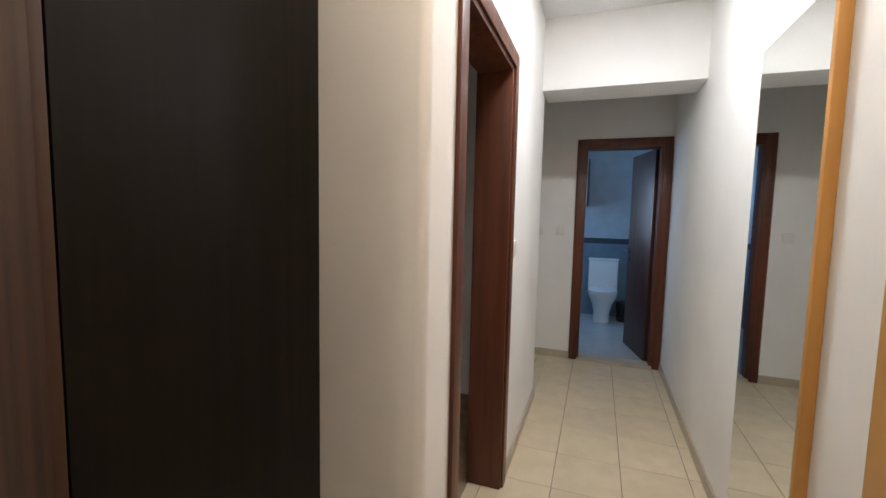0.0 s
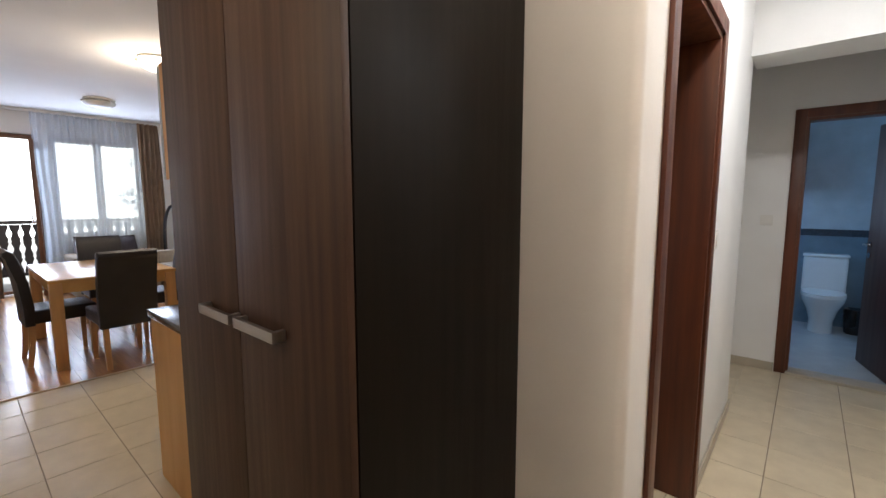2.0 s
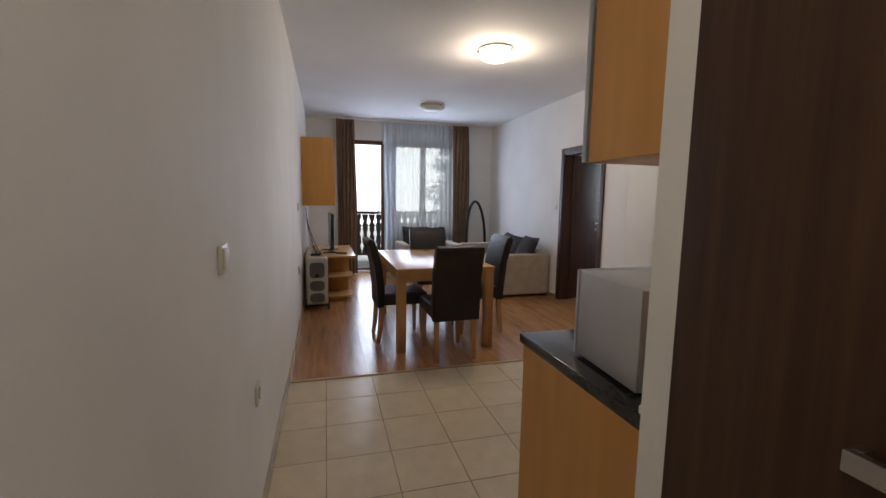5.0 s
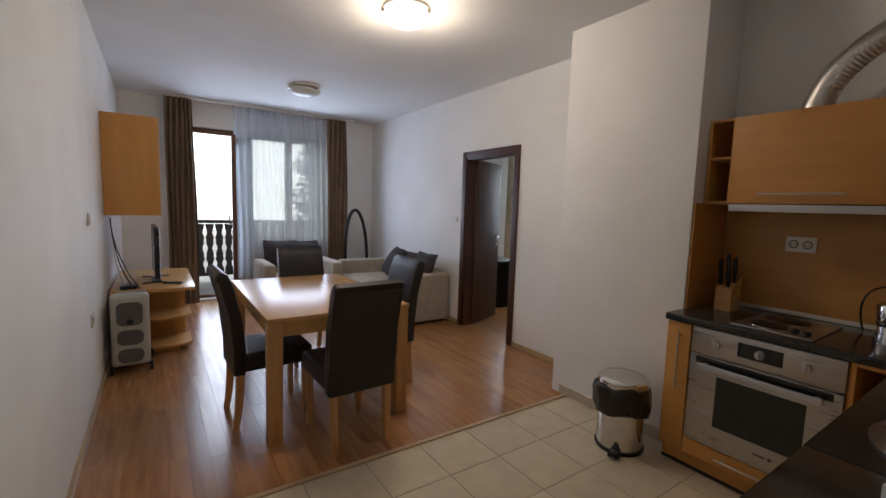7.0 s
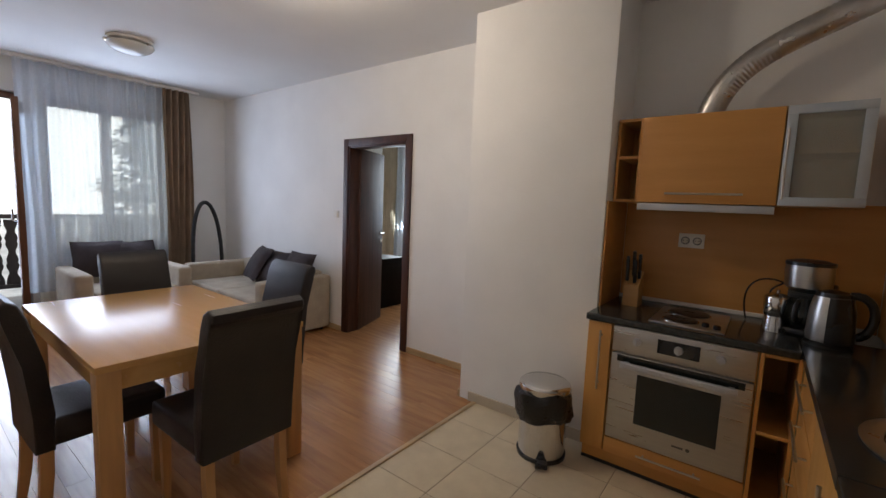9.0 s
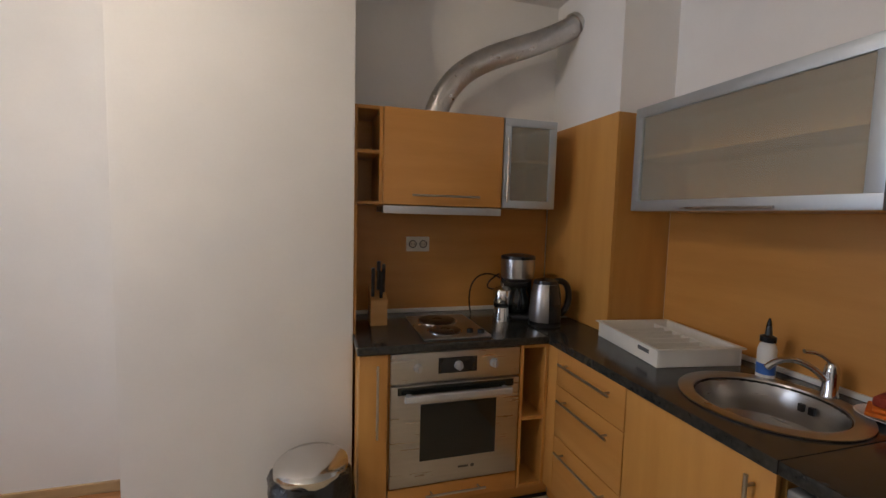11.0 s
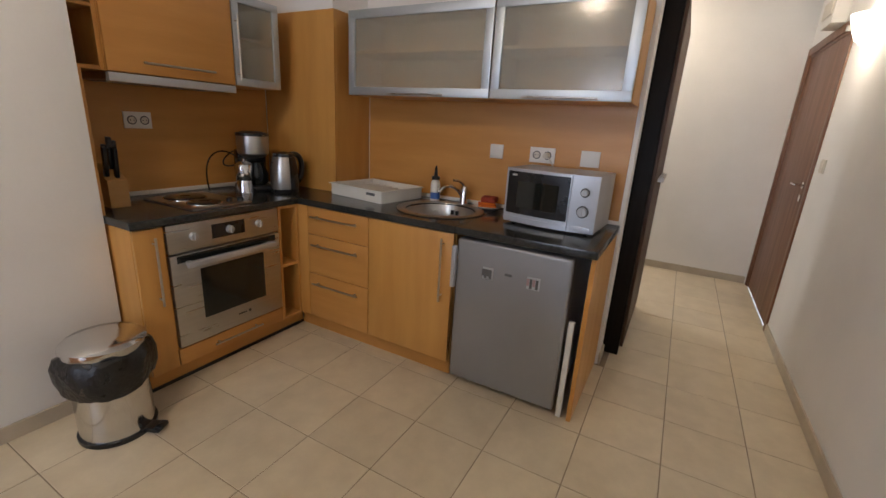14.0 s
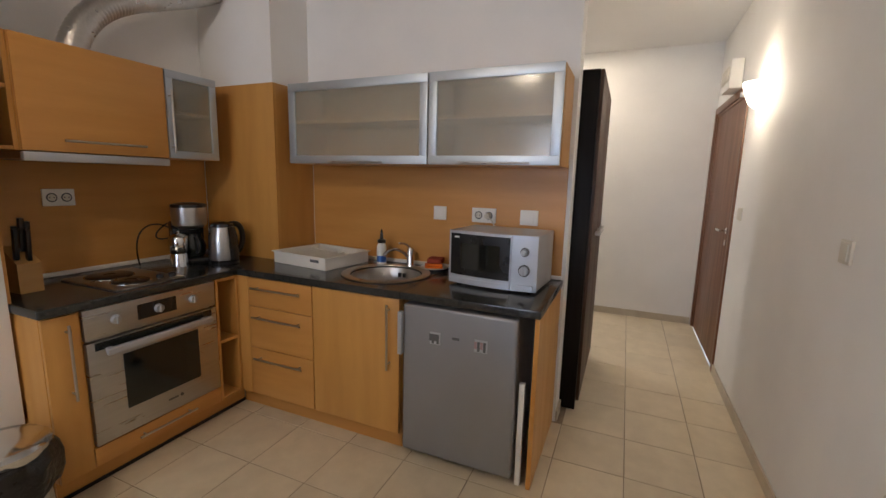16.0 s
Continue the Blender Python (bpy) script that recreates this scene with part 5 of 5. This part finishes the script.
def oil_heater():
    h = thing("oil_heater", (-7.03, 0.175, 0), "grey oil-filled radiator heater on castors", "heater", turn=90)
    # local y points away from the room's wide end: fins follow one another along -y
    for k in range(7):
        y = -0.06 + 0.052 * k
        o = [(-0.115, 0.10), (-0.122, 0.14), (-0.122, 0.55), (-0.10, 0.60), (0.10, 0.60), (0.122, 0.55), (0.122, 0.14), (0.115, 0.10)]
        part("fin", prism(bmesh.new(), o, y - 0.009 + 0.0, y + 0.009, 'y'), HEATER, h)
    part("core_pipe", rod(bmesh.new(), (0, -0.10, 0.16), (0, 0.27, 0.16), 0.03), HEATER, h)
    part("core_pipe", rod(bmesh.new(), (0, -0.10, 0.52), (0, 0.27, 0.52), 0.03), HEATER, h)
    f = bx(bmesh.new(), -0.125, 0.125, -0.19, -0.085, 0.075, 0.645, 0.035, 4)
    c = part("control_housing", f, HEATER, h, "grey plastic housing")
    for z0, z1 in ((0.40, 0.585), (0.245, 0.365), (0.105, 0.215)):
        b = bx(bmesh.new(), -0.085, 0.085, -0.1925, -0.1905, z0, z1, 0.0)
        es = [e for e in b.edges if abs(e.verts[0].co.y - e.verts[1].co.y) > 0.0015]
        bmesh.ops.bevel(b, geom=es, offset=0.045, segments=5, profile=0.5, affect='EDGES')
        part("dark_inset", b, GREY_MARK, c, "dark grille inset")
    part("dial", rod(bmesh.new(), (0.0, -0.193, 0.43), (0, -0.205, 0.43), 0.022), BLACK, c)
    for y in (-0.13, 0.22):
        part("axle", box(-0.14, 0.14, y - 0.015, y + 0.015, 0.055, 0.074, 0.003), BLACK, h)
        for x in (-0.13, 0.13):
            part("castor", rod(bmesh.new(), (x - 0.012, y, 0.027), (x + 0.012, y, 0.027), 0.027), BLACK, h)


oil_heater()


def vacuum():
    v = thing("vacuum_cleaner", (-9.08, 2.98, 0), "vacuum cleaner with a black hose standing in the corner", "vacuum cleaner")
    part("body", box(-0.14, 0.14, -0.11, 0.13, 0.03, 0.28, 0.05, 4), SILVER, v)
    part("wheel", rod(bmesh.new(), (-0.15, 0.06, 0.07), (-0.141, 0.06, 0.07), 0.07), BLACK, v)
    part("wheel", rod(bmesh.new(), (0.141, 0.06, 0.07), (0.15, 0.06, 0.07), 0.07), BLACK, v)
    pts = bezier((0.0, 0.16, 0.20), (0.02, 0.22, 1.45), (0.0, -0.22, 1.75), (0.02, -0.20, 0.55), 60)
    part("hose", pipe(bmesh.new(), pts, 0.022, 12, 0.0255), RUBBER, v, "ribbed black hose")
    part("wand", rod(bmesh.new(), (0.02, -0.20, 0.1), (0.02, -0.20, 0.62), 0.016), STEEL, v)


vacuum()


# ---- windows and curtains ----
def sash_window(name, y0, y1, z0, z1, label, x=WEST - 0.12, mull=()):
    at = (x, (y0 + y1) / 2, z0)
    w = thing(name, at, label, "window")
    w["kind"] = "structure"
    f = 0.07
    for nm, c in (("frame_stile", (y0, y0 + f, z0, z1)), ("frame_stile", (y1 - f, y1, z0, z1)), ("frame_rail", (y0 + f, y1 - f, z0, z0 + f)), ("frame_rail", (y0 + f, y1 - f, z1 - f, z1))):
        part(nm, box(x - 0.03, x + 0.04, c[0], c[1], c[2], c[3], 0.004), FRAME_W, w, at=at)
    for m in mull:
        part("mullion", box(x - 0.03, x + 0.04, m - 0.05, m + 0.05, z0 + f, z1 - f, 0.004), FRAME_W, w, at=at)
    p = part("pane", box(x - 0.004, x + 0.004, y0 + f, y1 - f, z0 + f, z1 - f), PANE, w, "clear glass", at=at)
    p.visible_shadow = False
    part("window_sill", box(x + 0.042, WEST + 0.03, y0, y1, z0 - 0.005, z0 + 0.02, 0.004), WHITE, w, at=at)


sash_window("window_1", 1.465, 2.615, 0.825, 2.355, "brown timber window behind the voile", mull=(2.04,))


def bedroom_window():
    x0, x1, y, z0, z1, f = -8.795, -7.205, 6.3, 0.855, 2.345, 0.07
    at = ((x0 + x1) / 2, y, z0)
    w = thing("window_2", at, "brown timber bedroom window", "window")
    w["kind"] = "structure"
    for nm, c in (("frame_stile", (x0, x0 + f, z0, z1)), ("frame_stile", (x1 - f, x1, z0, z1)), ("frame_rail", (x0 + f, x1 - f, z0, z0 + f)), ("frame_rail", (x0 + f, x1 - f, z1 - f, z1)),
                  ("mullion", (-8.05, -7.95, z0 + f, z1 - f))):
        part(nm, box(c[0], c[1], y - 0.04, y + 0.03, c[2], c[3], 0.004), FRAME_W, w, at=at)
    p = part("pane", box(x0 + f, x1 - f, y - 0.004, y + 0.004, z0 + f, z1 - f), PANE, w, "clear glass", at=at)
    p.visible_shadow = False


bedroom_window()


def balcony_door():
    x, y0, y1, z0, z1, f = WEST - 0.12, 0.725, 1.325, 0.032, 2.355, 0.06
    at = (x, 1.0, 0.03)
    d = thing("door_5", at, "brown timber balcony door standing open", "door")
    d["kind"] = "structure"
    for nm, c in (("frame_stile", (y0, y0 + f, z0, z1)), ("frame_stile", (y1 - f, y1, z0, z1)), ("frame_rail", (y0 + f, y1 - f, z1 - f, z1)), ("sill", (y0 + f, y1 - f, z0, z0 + 0.04))):
        part(nm, box(x - 0.03, x + 0.05, *c, 0.004), FRAME_W, d, at=at)
    lf = thing("balcony_door_leaf", (x + 0.05, y1 - 0.03, z0), "brown timber glazed door leaf swung inwards", "door")
    lf.matrix_basis = pose(x + 0.06, y1 - 0.045, z0 + 0.01, 0, 0, -7)
    for nm, c in (("stile", (0.0, 0.085, 0.0, 2.2)), ("stile", (0.47, 0.555, 0.0, 2.2)), ("rail", (0.086, 0.469, 0.0, 0.12)), ("rail", (0.086, 0.469, 2.1, 2.2))):
        part(nm, box(c[0], c[1], -0.025, 0.025, c[2], c[3], 0.004), FRAME_W, lf)
    p = part("pane", box(0.086, 0.469, -0.004, 0.004, 0.121, 2.099), PANE, lf, "clear glass")
    p.visible_shadow = False
    part("handle", rod(rod(bmesh.new(), (0.51, -0.026, 1.05), (0.51, -0.06, 1.05), 0.008), (0.51, -0.06, 1.05), (0.51, -0.06, 1.16), 0.009), CHROME, lf, "chrome lever")


balcony_door()


def drape(name, x, y0, y1, z0, z1, folds, amp, material, label, flare=0.0, seed=0):
    c = thing(name, (x, (y0 + y1) / 2, z0), label, "curtain")
    rnd = random.Random(seed)
    ph = [rnd.uniform(-0.6, 0.6) for _ in range(folds + 2)]
    b = bmesh.new()
    n, m = folds * 10, 16
    rows = []
    for j in range(m + 1):
        t = j / m
        row = []
        for i in range(n + 1):
            u = i / n
            k = u * folds
            a = math.sin(2 * math.pi * k + ph[int(k)] * 0.5 * (1 - t)) * amp * (0.75 + 0.5 * t * rnd.uniform(0.9, 1.1))
            y = (u - 0.5) * (y1 - y0) * (1 + flare * (1 - t)) + 0.012 * math.sin(5 * t + k)
            row.append(b.verts.new((a + 0.02 * math.sin(3 * t + ph[int(k)]), y, t * (z1 - z0))))
        rows.append(row)
    for r0, r1 in zip(rows, rows[1:]):
        for i in range(n):
            b.faces.new((r0[i], r0[i + 1], r1[i + 1], r1[i]))
    part("cloth", b, material, c)
    return c


drape("curtain", -9.22, 0.49, 0.79, 0.02, 2.665, 6, 0.035, DRAPE, "gathered taupe curtain reaching the floor", 0.15, 1)
drape("curtain", -9.22, 2.55, 2.84, 0.02, 2.665, 5, 0.035, DRAPE, "gathered taupe curtain reaching the floor", 0.12, 2)
drape("voile_curtain", -9.27, 1.27, 2.60, 0.32, 2.665, 15, 0.022, VOILE, "white voile curtain drawn across the window", -0.02, 3)
solo("curtain_rail", box(-9.28, -9.20, 0.30, 2.95, 2.667, 2.698, 0.003), WHITE, "white ceiling curtain rail", "curtain rail", "structure")
c = drape("curtain", 0, -0.16, 0.16, 0.02, 2.6, 6, 0.035, BED_DRAPE, "beige bedroom curtain reaching the floor", 0.1, 4)
c.matrix_basis = pose(-8.86, 6.05, 0.02, 0, 0, 90)
c = drape("voile_curtain", 0, -0.85, 0.85, 0.05, 2.6, 16, 0.022, VOILE, "white voile bedroom curtain", 0, 5)
c.matrix_basis = pose(-7.95, 6.12, 0.05, 0, 0, 90)
solo("curtain_rail_1", box(-9.1, -7.0, 6.02, 6.15, 2.602, 2.63, 0.003), WHITE, "white bedroom curtain rail", "curtain rail", "structure")


def radiator():
    r = thing("radiator", (WEST + 0.05, 1.55, 0.15), "white panel radiator below the window", "radiator")
    part("panel", box(0.0, 0.05, -0.18, 0.55, 0.0, 0.5, 0.006), WHITE, r)
    for k in range(8):
        part("ridge", box(0.0505, 0.056, -0.15 + 0.085 * k, -0.11 + 0.085 * k, 0.03, 0.47, 0.002), WHITE, r)
    part("bracket", box(-0.049, -0.0005, 0.1, 0.14, 0.1, 0.4), WHITE, r)


radiator()

# bedroom furniture seen through the doorway
bc = thing("chest_of_drawers", (-7.55, 4.55, 0), "black chest of drawers in the bedroom", "chest of drawers")
part("carcass", box(-0.30, 0.30, -0.20, 0.22, 0.0, 0.66, 0.004), WENGE_DARKENED, bc)
for k in range(3):
    part("drawer_front", box(-0.295, 0.295, -0.22, -0.2005, 0.03 + 0.21 * k, 0.23 + 0.21 * k, 0.003), WENGE_DARKENED, bc)
bd = thing("bench", (-6.95, 4.95, 0), "low dark wooden bench in the bedroom", "bench")
part("seat", box(-0.25, 0.35, -0.2, 0.2, 0.40, 0.44, 0.006), WENGE_DARKENED, bd)
for x in (-0.22, 0.32):
    for y in (-0.17, 0.17):
        part("leg", box(x - 0.02, x + 0.02, y - 0.02, y + 0.02, 0, 0.399), WENGE_DARKENED, bd)


# ---- bathroom ----
def bathroom():
    t = thing("toilet", (-0.53, 6.40, 0), "white close-coupled toilet with closed lid", "toilet")
    b = bmesh.new()
    rings = []
    n = 28
    for z, rx, ry, cy in ((0.0, 0.105, 0.16, 0.03), (0.12, 0.10, 0.15, 0.02), (0.24, 0.13, 0.19, 0.0), (0.34, 0.175, 0.235, -0.03), (0.39, 0.18, 0.245, -0.035)):
        rings.append([b.verts.new((rx * math.cos(2 * math.pi * i / n), cy + ry * math.sin(2 * math.pi * i / n), z)) for i in range(n)])
    for a, c in zip(rings, rings[1:]):
        for i in range(n):
            b.faces.new((a[i], a[(i + 1) % n], c[(i + 1) % n], c[i]))
    b.faces.new(rings[0][::-1])
    b.faces.new(rings[-1])
    part("bowl", b, CERAMIC, t)
    for nm, z0, z1, k in (("seat", 0.391, 0.408, 1.0), ("lid", 0.409, 0.43, 0.98)):
        o = [(0.185 * k * math.cos(2 * math.pi * i / n), -0.035 + 0.25 * k * math.sin(2 * math.pi * i / n)) for i in range(n)]
        part(nm, prism(bmesh.new(), o, z0, z1, 'z'), CERAMIC, t)
    part("cistern", box(-0.185, 0.185, 0.16, 0.335, 0.40, 0.78, 0.025, 3), CERAMIC, t)
    part("cistern_lid", box(-0.192, 0.192, 0.153, 0.34, 0.7805, 0.81, 0.012, 3), CERAMIC, t)
    part("flush_button", rod(bmesh.new(), (0, 0.25, 0.8105), (0, 0.25, 0.818), 0.022), CHROME, t)
    lo = solo("tile_dado", bx(bx(bmesh.new(), -1.598, EAST - 0.002, 6.738, 6.748, 0, 1.0), -1.599, -1.592, 4.84, 6.737, 0, 1.0), BATH_LOW, "blue-grey tiled lower bathroom wall", "wall", "structure")
    solo("tile_border", bx(bx(bmesh.new(), -1.598, EAST - 0.002, 6.736, 6.748, 1.001, 1.075), -1.599, -1.59, 4.84, 6.735, 1.001, 1.075), BATH_BAND, "dark patterned tile border", "trim", "structure")
    c = thing("boiler", (-0.92, 6.55, 1.5), "white wall-hung boiler in the bathroom", "boiler")
    part("casing", box(-0.2, 0.14, -0.17, 0.18, 0, 0.62, 0.02, 3), WHITE, c)
    # thin dark grey slab that gives the white casing a dark edge
    part("side_cover", box(0.1405, 0.16, -0.15, 0.18, 0.01, 0.61, 0.003), GREY_MARK, c, "dark grey side face")
    r = thing("waste_bin", (-0.26, 6.5, 0), "small black bathroom waste bin", "bin")
    part("body", lathe(bmesh.new(), [(0.08, 0), (0.10, 0.24), (0.09, 0.26)], seg=20), BLACK, r)


bathroom()


# ---- outside ----
def outside():
    solo("ground", box(-160, 60, -120, 120, -6.3, -6.0), GRASS, "pale paved ground below the balcony", "ground", "structure")
    at = (-10.4, 1.6, -0.05)
    solo("balcony_slab", box(-11.05, WEST - 0.25, -0.4, 6.5, -0.2, -0.02, 0.005), CONCRETE, "grey concrete balcony slab", "balcony", "structure")
    rl = thing("balcony_railing", (-11.0, 1.6, -0.02), "dark timber railing of shaped flat boards", "railing")
    part("top_rail", box(-0.05, 0.05, -1.9, 4.7, 1.02, 1.08, 0.006), RAIL, rl)
    part("bottom_rail", box(-0.03, 0.03, -1.9, 4.7, 0.12, 0.17, 0.004), RAIL, rl)
    prof = []
    hz = 0.84
    for i in range(25):
        t = i / 24
        wv = 0.066
        for c0, dep, sp in ((0.18, 0.030, 0.07), (0.34, 0.016, 0.03), (0.5, 0.034, 0.09), (0.66, 0.016, 0.03), (0.82, 0.030, 0.07)):
            wv -= dep * math.exp(-((t - c0) / sp) ** 2)
        prof.append((wv, 0.172 + t * hz))
    o = [(w, z) for w, z in prof] + [(-w, z) for w, z in reversed(prof)]
    me = mesh_of("board", prism(bmesh.new(), o, -0.011, 0.011, 'x'), RAIL, False)
    for k in range(44):
        p = new("board", me)
        p.parent = rl
        p.location = (0, -1.8 + k * 0.145, 0)
    for y in (-1.85, 1.4, 4.65):
        part("post", box(-0.045, 0.045, y - 0.045, y + 0.045, 0.0, 1.019, 0.005), RAIL, rl)
    rnd = random.Random(7)
    for tx, ty, h in ((-23.0, 6.4, 12.0), (-29.0, 11.0, 15.0), (-27.0, 8.0, 13.0)):
        tr = thing("conifer_tree", (tx, ty, -6.0), "tall green conifer beyond the balcony", "tree", "trees outside")
        part("trunk", rod(bmesh.new(), (0, 0, 0), (0, 0, h * 0.97), 0.22, 0.03, 10), BARK, tr)
        b = bmesh.new()
        for k in range(2600):
            z = h * (0.12 + 0.88 * rnd.random() ** 0.9)
            rr = (h - z) * 0.26 * (0.75 + 0.35 * math.sin(z * 4.2)) * rnd.random() ** 0.5 + 0.05
            a = rnd.uniform(0, 6.283)
            c = Vector((rr * math.cos(a), rr * math.sin(a), z - 0.22 * rr))
            d1 = Vector((math.cos(a), math.sin(a), -0.35 + rnd.uniform(-0.3, 0.3))) * rnd.uniform(0.15, 0.32)
            d2 = Vector((-math.sin(a), math.cos(a), rnd.uniform(-0.5, 0.5))) * rnd.uniform(0.05, 0.12)
            b.faces.new([b.verts.new(c + q) for q in (-d1 * 0.3 - d2, d1, -d1 * 0.3 + d2)])
        part("crown", b, PINE_LEAF, tr)
    # added glowing sheet: stands in for bright sky, also lights the rooms
    bd = glow("glowing_backdrop", (0.90, 0.95, 1.0), 2.0)
    solo("backdrop", box(-120.5, -120, -150, 150, -8, 90), bd, "plain white glowing backdrop in place of the overcast sky", "backdrop", "structure")


outside()


# ---- floors ----
def tile_floor():
    base = solo("floor", box(SPLIT, EAST, 0, 4.7, -0.1, -0.002), GROUT, "cream ceramic tile floor with dark joints", "floor", "structure")
    s, g = 0.3375, 0.004
    ox, oy = -3.485, 1.618
    spans = [(SPLIT, EAST, 0.0, 0.943), (SPLIT, SINK, 0.943, 2.93), (-4.035, -3.0, 2.93, 2.95), (-1.36, EAST, 0.943, 1.5), (CORR, EAST, 1.5, 4.7), (CORR - 0.16, CORR, 1.765, 2.535), (-2.2, CORR, 3.685, 4.7)]
    cache = {}
    seen = set()
    for x0, x1, y0, y1 in spans:
        for i in range(math.floor((x0 - ox) / s), math.ceil((x1 - ox) / s)):
            for j in range(math.floor((y0 - oy) / s), math.ceil((y1 - oy) / s)):
                a0, a1 = max(ox + i * s + g / 2, x0), min(ox + (i + 1) * s - g / 2, x1)
                c0, c1 = max(oy + j * s + g / 2, y0), min(oy + (j + 1) * s - g / 2, y1)
                if a1 - a0 < 0.012 or c1 - c0 < 0.012:
                    continue
                k = (round(a1 - a0, 3), round(c1 - c0, 3))
                if k not in cache:
                    cache[k] = mesh_of("floor_tile", box(-k[0] / 2, k[0] / 2, -k[1] / 2, k[1] / 2, -0.006, 0.0, 0.0015, 1), TILE)
                t = new("floor_tile", cache[k])
                t.parent = base
                t.location = ((a0 + a1) / 2, (c0 + c1) / 2, 0.0)


tile_floor()


def plank_floor(name, x0, x1, y0, y1, label, x_max_n):
    base = solo(name, box(x0, x1, y0, y1, -0.1, -0.003), GROUT, label, "floor", "structure")
    w, ln, g = 0.0965, 1.29, 0.0008
    cache = {}
    rows = math.ceil((y1 - y0) / w)
    for r in range(rows):
        c0, c1 = y0 + r * w, min(y1, y0 + (r + 1) * w)
        x = x0 - ((r * 0.47) % 1.0) * ln
        while x < x1:
            a0, a1 = max(x, x0), min(x + ln, x1)
            x += ln
            if a1 - a0 < 0.02 or c1 - c0 < 0.01:
                continue
            k = (round(a1 - a0 - g, 3), round(c1 - c0 - g, 3))
            if k not in cache:
                cache[k] = mesh_of("plank", box(-k[0] / 2, k[0] / 2, -k[1] / 2, k[1] / 2, -0.006, 0, 0.0006, 1), LAMINATE)
            p = new("plank", cache[k])
            p.parent = base
            p.location = ((a0 + a1) / 2, (c0 + c1) / 2, 0)


plank_floor("floor_1", WEST, SPLIT, 0, NORTH, "glossy brown oak laminate floor", 0)
plank_floor("floor_2", WEST, -4.75, NORTH, 6.2, "brown oak laminate bedroom floor", 0)
solo("floor_3", box(-1.75, EAST, 4.83, 6.9, -0.1, -0.001), BATH_UP, "pale tiled bathroom floor", "floor", "structure")
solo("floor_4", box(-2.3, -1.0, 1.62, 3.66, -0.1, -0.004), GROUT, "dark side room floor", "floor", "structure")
